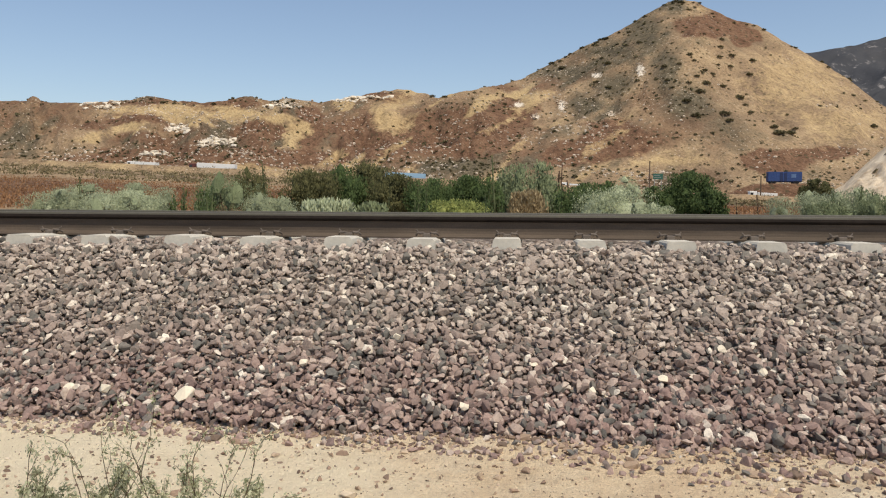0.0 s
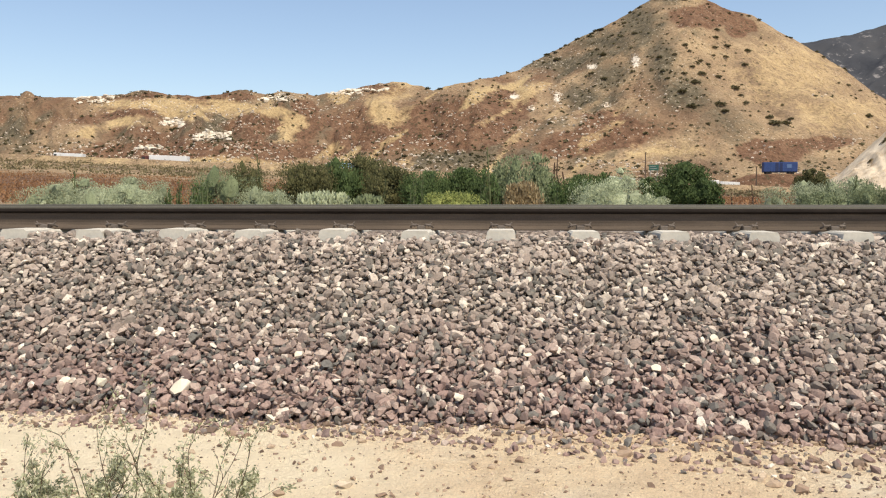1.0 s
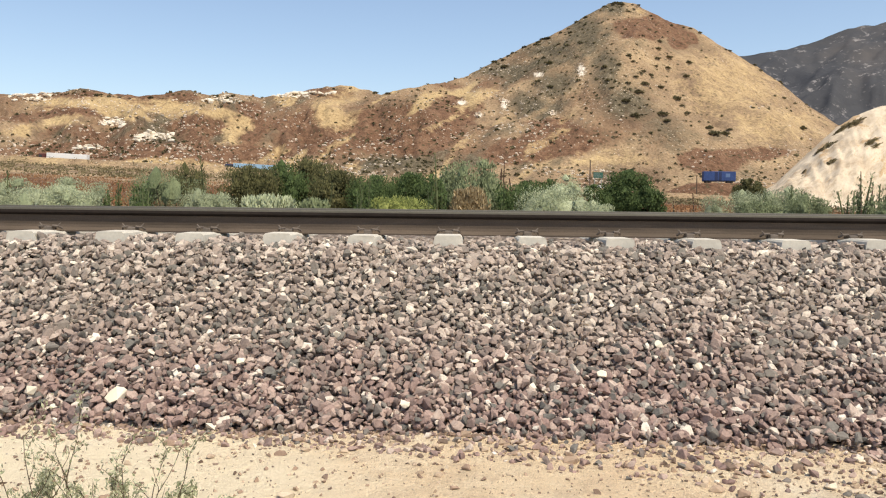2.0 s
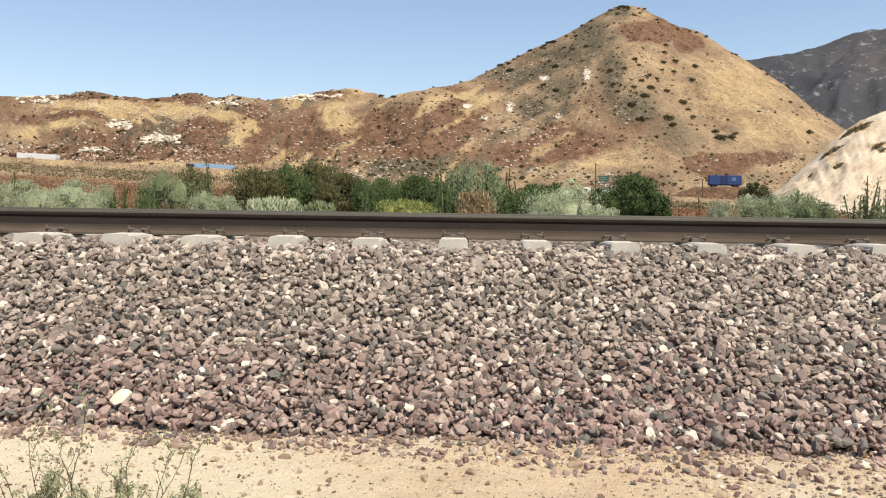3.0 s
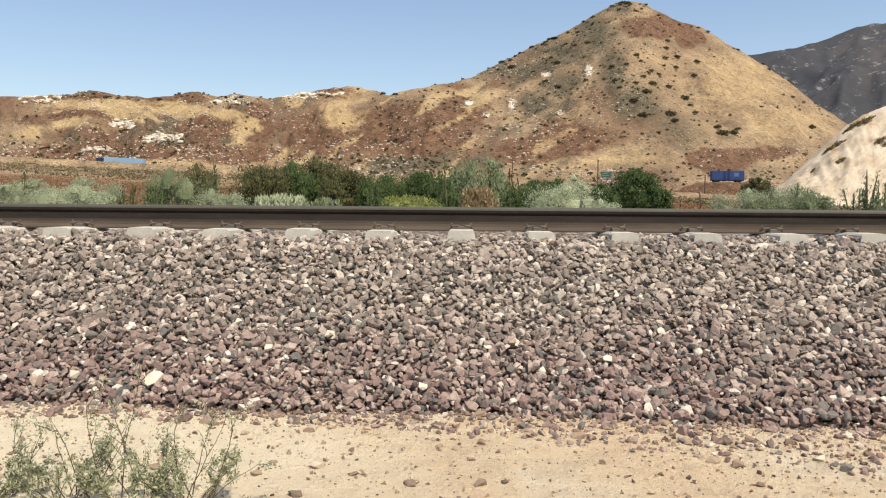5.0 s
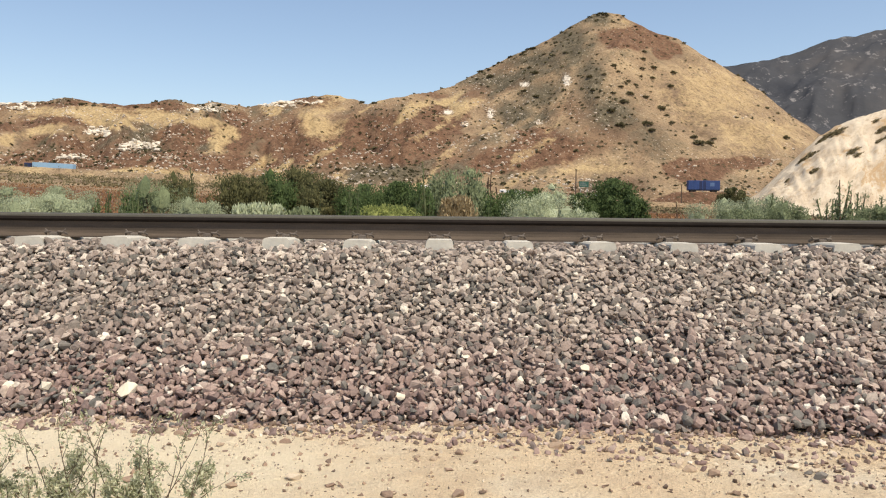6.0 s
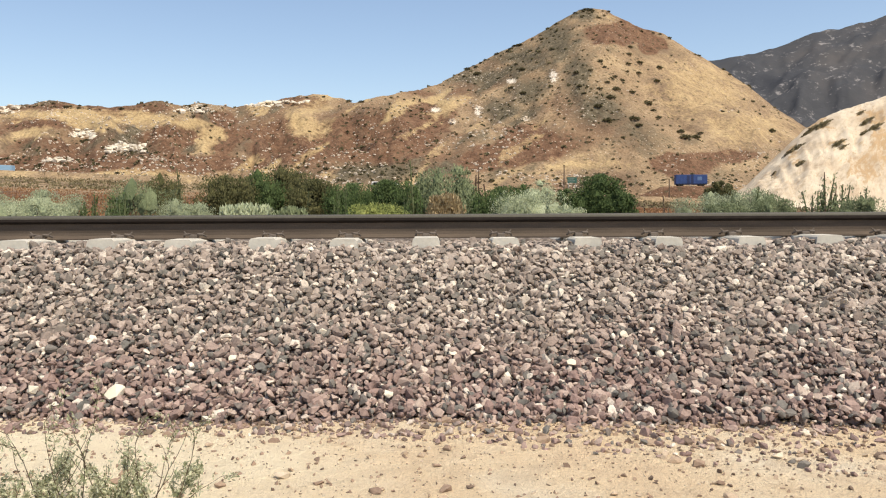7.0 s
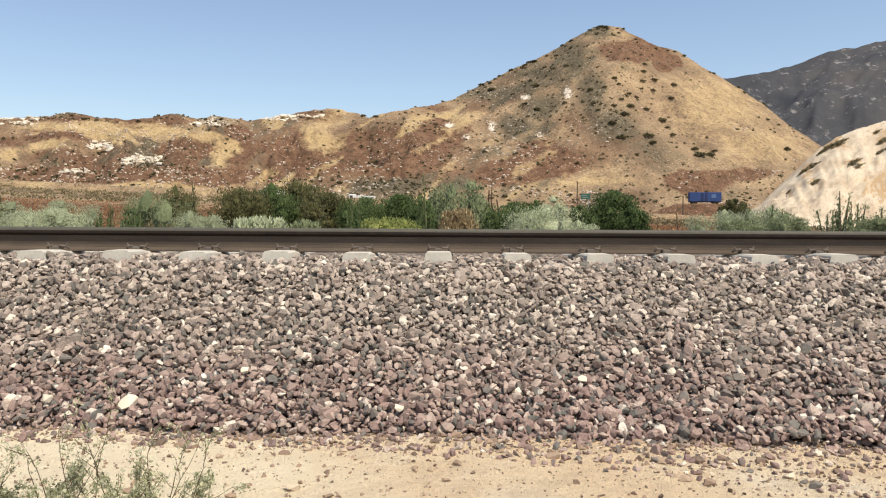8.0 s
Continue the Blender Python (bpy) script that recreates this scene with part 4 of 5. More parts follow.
shrub("dry_grass_clump", "dry straw-brown grass clump behind the rail", 0.0220, 0.0222, 0.045, 22, M_STRAW, 1500, 0.12, 20, up=1.0)
shrub("cholla_shrub", "dark green upright shrub behind the track", 0.0861, 0.0311, 0.06, 23, M_DARK, 3000, 0.07, 21, up=0.9)
shrub("cholla_shrub", "dark green upright shrub behind the track", 0.1075, 0.0341, 0.045, 24, M_DARK, 2600, 0.07, 22, up=0.8)
shrub("sagebrush", "pale green rounded brush behind the rail", 0.1312, 0.0228, 0.085, 18, M_PALE, 3200, 0.045, 23, up=0.6)
shrub("sagebrush", "pale green rounded brush behind the rail", 0.1756, 0.0060, 0.045, 17, M_PALE, 1800, 0.045, 24, up=0.6)
shrub("small_willow", "dark green small shrub behind the track", 0.1739, 0.0302, 0.032, 25, M_DARK, 2200, 0.06, 25)
shrub("rounded_tree", "dense rounded green shrub tree behind the track", 0.2143, 0.0490, 0.062, 27, M_DARK, 5600, 0.07, 26, up=0.3, lumps=46)
shrub("rounded_tree", "dense green shrub beside the rounded tree", 0.2395, 0.0277, 0.04, 26, M_DARK, 2800, 0.07, 27, up=0.3)
shrub("sagebrush", SAGE, 0.3466, 0.0185, 0.070, 22, M_SAGE, 2600, 0.05, 28)
shrub("sagebrush", SAGE, 0.3754, 0.0100, 0.05, 19, M_GREYGREEN, 2000, 0.05, 29)
shrub("sagebrush", SAGE, 0.4072, 0.0220, 0.060, 25, M_SAGE, 2200, 0.055, 30, up=0.6)
shrub("sagebrush", SAGE, 0.4324, 0.0160, 0.05, 20, M_GREYGREEN, 2200, 0.05, 31, up=0.7)
shrub("sagebrush", SAGE, 0.5502, 0.0131, 0.06, 20, M_GREYGREEN, 2200, 0.05, 32)
shrub("dark_brush", "dark brown-green brush beside the blue container", 0.3678, 0.0356, 0.035, 120, M_OLIVE, 2400, 0.3, 33)
shrub("pale_brush", "whitish flowering brush far behind the track", 0.1360, 0.0371, 0.045, 60, M_PALE, 1800, 0.10, 34)
shrub("sagebrush", SAGE, -0.6023, 0.0186, 0.08, 21, M_SAGE, 2400, 0.05, 35)
for i, (u, e, w) in enumerate([(-0.4325, 0.0217, 0.02), (-0.3939, 0.0241, 0.03), (-0.1207, 0.0342, 0.03), (-0.0173, 0.0384, 0.03)]):
    spires("green_stalks", "upright green weed stalks behind the track", u, e, w, 22, 7, M_DARK, 50 + i)
for i, (u, e, w, n) in enumerate([(0.0969, 0.0269, 0.07, 12), (0.0684, 0.0196, 0.035, 7), (0.4179, 0.0288, 0.04, 8), (0.4451, 0.0218, 0.012, 3), (0.3824, 0.0193, 0.02, 3), (0.5247, 0.0394, 0.05, 9), (0.4962, 0.0363, 0.02, 4), (0.5464, 0.0252, 0.03, 6)]):
    spires("green_stalks", "dark green upright spiny stalks behind the track", u, e, w, 21, n, M_GREYGREEN if i > 1 else M_DARK, 60 + i)
for i, (u, e) in enumerate([(-0.3040, 0.0517), (-0.0196, 0.0618), (-0.1600, 0.0254), (-0.5486, 0.0353)]):
    spires("tall_stalk", "single tall dark dried stalk behind the track", u, e, 0.001, 22, 1, M_OLIVE, 80 + i)
for i, (u, e, w, n) in enumerate([(0.5103, 0.0464, 0.03, 4), (0.3075, 0.0167, 0.012, 2), (0.2683, 0.0094, 0.01, 2)]):
    spires("dry_stalks", "dark dry bare stalks behind the track", u, e, w, 23, n, M_STRAW, 90 + i, bare=True)


def dead_snag():
    u, e, d = 0.0617, 0.0545, 27
    base = ground_at(u, d) - 0.05
    h = EYE + e * d - base
    thing = tagged(new("dead_snag"), "blackened bare dead branch standing in the brush", "dead tree")
    thing.location = (u * d, d, base)
    for pts in (((0.05, 0, 0), (0.10, 0, h * 0.55), (-0.03, 0, h * 0.75), (0.0, 0, h)), ((0.12, 0, h * 0.5), (-0.12, 0, h * 0.72), (-0.10, 0, h * 0.9)), ((0.10, 0, h * 0.3), (0.24, 0, h * 0.6), (0.16, 0, h * 0.78))):
        bm = bmesh.new()
        for k, (a, b) in enumerate(zip(pts, pts[1:])):
            add_tube(bm, a, b, 0.045 - 0.011 * k, 0.034 - 0.011 * k, 6)
        part("branch", bm, M_DEAD, thing)


dead_snag()


def rust_field():
    """Rust-coloured dry seed heads over the flat between track and road."""
    rng = np.random.default_rng(7)
    n = 46000
    d = 45 + 85 * rng.uniform(0, 1, n) ** 1.2
    u = rng.uniform(-0.72, 0.72, n)
    keep = fbm(u * d / 9, d / 9, 3, 151) > -0.4
    u, d = u[keep], d[keep]
    z = hill_z(u, d)
    p = np.stack([u * d, d, z + rng.uniform(0.02, 0.3, len(u))], 1)
    a = rng.normal(size=p.shape) * 0.5
    a[:, 2] += 1.0
    tagged(new("rust_weed_field", leaf_mesh("rust_weed_field", p, a, 0.26, 0.13, M_RED, rng)), "field of rust-red dry weeds behind the shrubs", "dry weeds", kind="stuff")
    n = 26000
    spot = np.floor(rng.uniform(0, 1800, n)).astype(int)
    cu, cd = rng.uniform(-0.72, 0.72, 1800), 130 + 176 * rng.uniform(0, 1, 1800) ** 0.8
    ok = np.abs(cd - ROAD_Y) > 9
    spot = spot[ok[spot]]
    m = len(spot)
    off = rng.normal(size=(m, 3)) * np.array([0.75, 0.6, 0.36])
    y = cd[spot] + off[:, 1]
    x = cu[spot] * cd[spot] + off[:, 0]
    z = hill_z(x / y, y) + np.abs(off[:, 2]) + 0.1
    tagged(new("valley_scrub", leaf_mesh("valley_scrub", np.stack([x, y, z], 1), rng.normal(size=(m, 3)), 0.55, 0.35, M_BROWNSCRUB, rng)), "scattered low dark scrub along the road", "scrub", kind="stuff")


rust_field()


def hill_scrub():
    """Countless small bushes scattered over the hillsides."""
    rng = np.random.default_rng(9)
    us = rng.uniform(-0.72, 0.72, 9000)
    ys = 309 + 168 * rng.uniform(0, 1, 9000) ** 1.25
    z = hill_z(us, ys)
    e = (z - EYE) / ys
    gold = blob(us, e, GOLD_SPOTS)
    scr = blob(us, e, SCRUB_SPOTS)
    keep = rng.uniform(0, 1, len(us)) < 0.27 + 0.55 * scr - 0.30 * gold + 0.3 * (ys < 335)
    us, ys, z = us[keep], ys[keep], z[keep]
    n = len(us)
    size = rng.uniform(0.3, 0.9, n) * (1 + 0.5 * (rng.uniform(0, 1, n) > 0.9))
    per = 16
    k = np.repeat(np.arange(n), per)
    off = rng.normal(size=(n * per, 3))
    off /= np.linalg.norm(off, axis=1, keepdims=True)
    off[:, 2] = np.abs(off[:, 2]) * 0.8
    p = np.stack([us * ys, ys, z], 1)[k] + off * (size[k] * rng.uniform(0.5, 1, n * per))[:, None]
    s = size[k]
    aims = rng.normal(size=off.shape)
    aims /= np.linalg.norm(aims, axis=1, keepdims=True)
    side = np.cross(aims, rng.normal(size=off.shape))
    side /= np.linalg.norm(side, axis=1, keepdims=True)
    v = np.stack([p - aims * s[:, None] * 0.5, p + side * s[:, None] * 0.4, p + aims * s[:, None] * 0.5, p - side * s[:, None] * 0.4], 1).reshape(-1, 3)
    tagged(new("hill_scrub", mesh_from("hill_scrub", v, np.arange(4 * len(p)).reshape(-1, 4), M_HILLSCRUB)), "small dark bushes dotted over the dry hills", "scrub", kind="stuff")


hill_scrub()


def hill_bush_mesh(seed, material=M_HILLSCRUB):
    rng = np.random.default_rng(seed)
    n = 260
    off = rng.normal(size=(n, 3))
    off /= np.linalg.norm(off, axis=1, keepdims=True)
    off[:, 2] = np.abs(off[:, 2]) * 0.85
    lump = 1 + 0.35 * np.sin(off[:, 0] * 4 + seed) * np.cos(off[:, 1] * 5)
    p = off * (lump * rng.uniform(0.55, 1, n))[:, None]
    return leaf_mesh("hill_bush", p, rng.normal(size=(n, 3)) + off, 0.42, 0.3, material, rng)


def hill_bushes():
    """The larger single bushes on the slope of the cone."""
    shapes = [hill_bush_mesh(s) for s in range(4)]
    spots = [(0.2141, 0.1850, 3.4), (0.2198, 0.1780, 2.4), (0.2496, 0.1817, 3.4), (0.2638, 0.1832, 3.8), (0.2483, 0.1725, 2.6), (0.2887, 0.1770, 4.0), (0.2626, 0.1698, 3.2), (0.2854, 0.1600, 3.6), (0.2328, 0.1654, 3.2),
             (0.2414, 0.1612, 3.4), (0.2236, 0.1589, 2.8), (0.2344, 0.1498, 4.4), (0.2544, 0.1464, 3.8), (0.2274, 0.1399, 4.8), (0.2131, 0.1511, 3.2), (0.2738, 0.1323, 5.0), (0.2112, 0.1284, 4.6), (0.2817, 0.1239, 2.8),
             (0.2562, 0.1131, 5.6), (0.2882, 0.1147, 3.4), (0.2635, 0.1046, 3.6), (0.2515, 0.2029, 3.4), (0.2502, 0.1937, 3.6), (0.3170, 0.0972, 3.8)]
    more = [(0.3228, 0.0894, 5.4), (0.3349, 0.0894, 5.0), (0.3419, 0.0952, 2.6), (0.4323, 0.0971, 4.6), (0.4074, 0.1345, 3.0), (0.4210, 0.1282, 2.6), (0.3692, 0.1223, 2.4), (0.2242, 0.1108, 4.6), (0.1882, 0.1538, 2.8),
            (0.1939, 0.1453, 2.6), (0.2021, 0.1744, 2.6), (0.1844, 0.1707, 3.2), (0.1169, 0.1753, 4.4), (0.0601, 0.1700, 4.6), (0.1172, 0.1456, 3.8), (0.1029, 0.1526, 3.4), (0.1414, 0.2128, 3.0), (0.1543, 0.2002, 3.2),
            (0.1273, 0.1986, 2.8), (0.0848, 0.1949, 3.0), (0.1109, 0.2056, 2.4), (0.1956, 0.2497, 2.6), (0.2118, 0.2512, 2.6), (0.2247, 0.2471, 2.2)]
    for i, (u, e, size) in enumerate(spots + more):
        p = hill_point(u, e)
        ob = tagged(new("hill_bush", shapes[i % 4]), "dark green bush on the dry hill slope", "bush", "bushes on the hill")
        s = size / 2
        ob.matrix_basis = Matrix.Translation(p) @ Euler((0, 0, i * 1.7)).to_matrix().to_4x4() @ Matrix.Diagonal((s, s, s * 0.72, 1))
    # brush along the ridge lines
    rng = np.random.default_rng(77)
    for u in np.concatenate([rng.uniform(0.03, 0.245, 34), rng.uniform(0.25, 0.44, 12), rng.uniform(-0.5, -0.05, 12)]):
        cone = float(smooth(-0.08, 0.05, u))
        y = 415 + 65 * cone - rng.uniform(0.5, 5.0)
        s = rng.uniform(0.7, 1.6)
        ob = tagged(new("hill_bush", shapes[rng.integers(4)]), "dark bush on the crest of the hill", "bush", "bushes on the hill")
        ob.matrix_basis = Matrix.Translation((u * y, y, ground_at(u, y))) @ Euler((0, 0, u * 90)).to_matrix().to_4x4() @ Matrix.Diagonal((s, s, s * 0.7, 1))


hill_bushes()


def mound_brush():
    """Low brown brush in the hollows of the pale slope."""
    shapes = [hill_bush_mesh(s + 20, M_BROWNSCRUB) for s in range(3)]
    spots = [(0.4962, 0.1046, 5.0), (0.4849, 0.1002, 4.5), (0.4772, 0.0945, 3.6), (0.4640, 0.0760, 4.6), (0.4556, 0.0710, 3.4), (0.4673, 0.0554, 3.4), (0.5153, 0.0805, 4.2), (0.5211, 0.0756, 3.2), (0.4375, 0.0460, 2.0), (0.4341, 0.0388, 1.6),
             (0.5429, 0.1190, 3.0), (0.5531, 0.1092, 4.0), (0.5625, 0.1007, 4.4), (0.5505, 0.0950, 3.2)]
    ks = np.linspace(0.02, 1.0, 300)
    for i, (u, e, size) in enumerate(spots):
        y, z = mound_z(np.full_like(ks, u), ks)
        over = np.nonzero(z >= EYE + e * y)[0]
        k = over[0] if len(over) else 299
        ob = tagged(new("mound_bush", shapes[i % 3]), "low brown scrub on the pale sandstone slope", "bush", "bushes on the sandstone")
        ob.matrix_basis = Matrix.Translation((u * y[k], y[k], z[k] - 0.2)) @ Euler((0, radians(-35), 0)).to_matrix().to_4x4() @ Matrix.Diagonal((size * 0.6, size * 0.4, size * 0.2, 1))


mound_brush()


def outcrops():
    """White rock ledges on the hills, each a heap of blocks."""
    shapes = [boulder_mesh(s) for s in range(6)]
    blocks = [mesh_from("rock", v, f, M_ROCK) for v, f in shapes]
    dull = [mesh_from("rock", v, f, M_HILLROCK) for v, f in shapes]
    places = [(-0.3772, 0.0790, 0.050, 0.011, 46), (-0.4319, 0.0978, 0.040, 0.010, 26), (-0.2134, 0.1338, 0.050, 0.006, 40), (-0.1672, 0.1362, 0.035, 0.004, 16), (-0.2881, 0.1277, 0.035, 0.009, 24), (-0.3130, 0.1247, 0.012, 0.003, 6),
              (-0.4628, 0.0650, 0.036, 0.003, 22), (-0.5370, 0.1277, 0.055, 0.010, 40), (0.0605, 0.1247, 0.012, 0.018, 16), (0.0307, 0.1104, 0.014, 0.006, 9), (0.1210, 0.1138, 0.017, 0.005, 9), (-0.3381, 0.0650, 0.020, 0.004, 9),
              (-0.1030, 0.0699, 0.030, 0.012, 14), (0.1560, 0.1670, 0.020, 0.026, 22), (-0.2063, 0.0764, 0.010, 0.005, 5), (-0.2561, 0.1293, 0.022, 0.006, 9)]
    for i, (u, e, w, h, n) in enumerate(places):
        rng = np.random.default_rng(300 + i)
        c = hill_point(u, e)
        thing = tagged(new("rock_outcrop"), "pale white rock outcrop on the brown hillside", "rock", "white rocks on the hills")
        thing.location = c
        for k in range(n):
            p = hill_point(u + rng.uniform(-0.5, 0.5) * w, e + rng.uniform(-0.5, 0.5) * h)
            s = rng.uniform(0.6, 1.5) * (1 + 0.6 * (k % 5 == 0)) * (0.6 if i in (12, 13) else 1.0)
            ob = new("rock", (blocks if i < 8 else dull)[rng.integers(6)])
            s = s if i < 8 else s * 0.55
            ob.parent = thing
            ob.matrix_basis = Matrix.Translation(p - c) @ Euler((0, 0, rng.uniform(0, 6.3))).to_matrix().to_4x4() @ Matrix.Diagonal((1.5 * s, s, 1.0 * s, 1))
    rng = np.random.default_rng(333)
    shapes = [boulder_mesh(s + 60, 4, 1) for s in range(6)]
    verts, faces, at = [], [], 0
    us, ys = rng.uniform(-0.7, 0.45, 7500), 309 + 161 * rng.uniform(0, 1, 7500) ** 1.6
    ok = fbm(us * ys / 30, ys / 20, 3, 171) + 0.3 * (ys < 335) - 0.25 * (us > 0.12) > 0.10
    for u, y, z in zip(us[ok], ys[ok], hill_z(us[ok], ys[ok])):
        v, f = shapes[rng.integers(6)]
        verts.append(v * rng.uniform(0.25, 0.85) * np.array([1.3, 1, 0.8]) + np.array([u * y, y, z]))
        faces.append(f + at)
        at += len(v)
    tagged(new("hill_stones", mesh_from("hill_stones", np.concatenate(verts), np.concatenate(faces), M_HILLROCK)), "pale stones scattered over the hillsides", "stones", kind="stuff")


outcrops()


# ---------------------------------------------------------------- things beside the road
def road_z(u):
    return EYE + ROAD_Y * float(road_rise(u)) + 0.12


def highway_sign():
    u, e, d = 0.1795, 0.0374, 283
    g = ground_at(u, d)
    thing = tagged(new("highway_sign"), "green highway sign panel on two posts", "road sign")
    thing.location = (u * d, d, g)
    z = EYE + e * d - g
    bm = bmesh.new()
    add_box(bm, -1.7, 1.7, -0.05, 0.05, z - 1.0, z + 1.0, 0.04)
    part("sign_panel", bm, M_GREENSIGN, thing)
    for x in (-1.2, 1.2):
        bm = bmesh.new()
        add_box(bm, x - 0.1, x + 0.1, 0.06, 0.22, -0.3, z + 1.0)
        part("post", bm, M_STEEL, thing)
    for k, (a, b) in enumerate(((-1.4, 0.6), (-1.4, 1.1))):
        bm = bmesh.new()
        add_box(bm, a, b, -0.07, -0.055, z + 0.3 - 0.7 * k, z + 0.48 - 0.7 * k)
        part("text_bar", bm, M_STEEL, thing, "pale bar of unreadable writing")


highway_sign()


def pole(u, e, d, label, arm=False):
    g = ground_at(u, d) - 0.2
    h = EYE + e * d - g
    thing = tagged(new("utility_pole"), label, "pole")
    thing.location = (u * d, d, g)
    bm = bmesh.new()
    add_tube(bm, (0, 0, 0), (0, 0, h), 0.26 if d > 150 else 0.10, 0.18 if d > 150 else 0.08, 8)
    part("shaft", bm, M_WOODPOLE, thing)
    bm = bmesh.new()
    add_box(bm, -0.3, 0.3, -0.3, 0.3, h - 0.1, h + 0.08, 0.03)
    part("cap", bm, M_WOODPOLE, thing)


pole(0.1693, 0.0558, 275, "thin brown wooden pole beside the highway sign")
pole(0.3029, 0.0381, 280, "short wooden pole beside the blue container")


def blue_container():
    u, e, d = 0.3301, 0.0290, 306
    thing = tagged(new("container_trailer"), "blue box container trailer with dark doors parked by the road", "container")
    base = EYE + e * d
    thing.location = (u * d, d, base)
    L, h = 6.1, 3.5
    bm = bmesh.new()
    add_box(bm, -L, L, -1.2, 1.2, 0.9, 0.9 + h, 0.05)
    part("box", bm, M_BLUE, thing)
    for k in range(22):
        x = -L + 0.3 + k * (2 * L - 0.6) / 21
        if -1.9 < x < 0.7:
            continue
        bm = bmesh.new()
        add_box(bm, x - 0.1, x + 0.1, -1.26, -1.2, 1.05, 0.75 + h, 0.02)
        part("rib", bm, M_BLUE, thing)
    for x0, x1 in ((-1.9, -0.75), (-0.4, 0.7)):
        bm = bmesh.new()
        add_box(bm, x0, x1, -1.28, -1.2, 0.95, 0.7 + h, 0.02)
        part("door", bm, M_DARKBLUE, thing, "dark blue open door panel")
    bm = bmesh.new()
    add_box(bm, 2.2, 3.9, -1.3, -1.262, 2.2, 3.6, 0.02)
    part("panel", bm, M_MIDBLUE, thing, "pale faded patch")
    bm = bmesh.new()
    add_box(bm, -L, L, -0.9, 0.9, 0.55, 0.9)
    part("chassis", bm, M_DARKBLUE, thing)
    for x in (-4.8, -3.6, 3.4, 4.6):
        bm = bmesh.new()
        add_tube(bm, (x, -1.2, 0.5), (x, 1.2, 0.5), 0.5, 0.5, 14)
        part("wheel", bm, M_TYRE, thing)
    # packed ground under the wheels
    gx, gy = np.meshgrid(np.linspace(-34, 34, 50), np.linspace(-12, 16, 30))
    gz = -0.02 - 14 * np.clip(np.hypot(gx / 34, gy / np.where(gy < 0, 12, 16)) - 0.3, 0, 1) ** 1.1 + 0.12 * fbm(gx, gy, 2, 181)
    me = mesh_from("earth_pad", np.stack([gx + u * d, gy + d, gz + base], -1).reshape(-1, 3), grid_faces(50, 30), M_HILL, True)
    layer = me.color_attributes.new("soil", "FLOAT_COLOR", "POINT")
    layer.data.foreach_set("color", np.tile(np.array([0.9, 0.1, 0.0, 0.0], np.float32), 50 * 30))
    tagged(new("earth_pad", me), "bare red-brown earth pad under the container", "ground", kind="structure")


blue_container()


def truck(kind, label, body_mat, box_len, cab_mat, box_h=2.75):
    """A lorry heading to -x: box, cab, wheels; its middle at the origin, wheels on z = 0."""
    thing = tagged(new(kind), label, "truck")
    x0 = -box_len / 2
    bm = bmesh.new()
    add_box(bm, x0, -x0, -1.27, 1.27, 1.15, 1.15 + box_h, 0.06)
    part("cargo_box", bm, body_mat, thing)
    bm = bmesh.new()
    add_box(bm, x0 + 0.3, -x0 - 0.1, -1.0, 1.0, 0.85, 1.15)
    part("chassis", bm, M_TYRE, thing)
    bm = bmesh.new()
    add_box(bm, x0 - 3.0, x0 - 0.5, -1.2, 1.2, 0.7, 3.5, 0.18)
    add_box(bm, x0 - 4.4, x0 - 2.9, -1.0, 1.0, 0.7, 2.0, 0.2)
    cab = part("cab", bm, cab_mat, thing)
    bm = bmesh.new()
    add_box(bm, x0 - 2.7, x0 - 1.7, -1.23, -1.19, 2.2, 3.0, 0.01)
    part("side_window", bm, M_GLASS, cab)
    for x in (x0 - 3.6, x0 - 0.8, x0 + 0.3, -x0 - 2.4, -x0 - 1.2):
        for y in (-1.22, 0.92):
            bm = bmesh.new()
            add_tube(bm, (x, y, 0.5), (x, y + 0.3, 0.5), 0.5, 0.5, 16)
            wheel = part("wheel", bm, M_TYRE, thing)
            bm = bmesh.new()
            add_tube(bm, (x, y - 0.02, 0.5), (x, y + 0.32, 0.5), 0.24, 0.24, 10)
            part("rim", bm, M_STEEL, wheel)
    return thing


white_truck = truck("semi_truck", "white semi-trailer truck with a dark red cab on the highway", M_WHITE, 14.6, M_REDCAB)
box_truck = truck("box_truck", "shorter white box truck on the highway", M_WHITE, 8.6, M_WHITE, 2.3)
blue_truck = truck("semi_truck", "long pale blue semi-trailer truck on the highway", M_PALEBLUE, 14.6, M_DARKBLUE)
white_van = truck("delivery_truck", "small white delivery truck on the highway", M_WHITE, 6.5, M_WHITE, 2.0)
following_truck = truck("box_truck", "white box truck partly hidden by roadside brush", M_WHITE, 6.5, M_WHITE, 2.0)
late_truck = truck("box_truck", "white box truck behind the roadside trees", M_WHITE, 6.0, M_WHITE, 2.2)


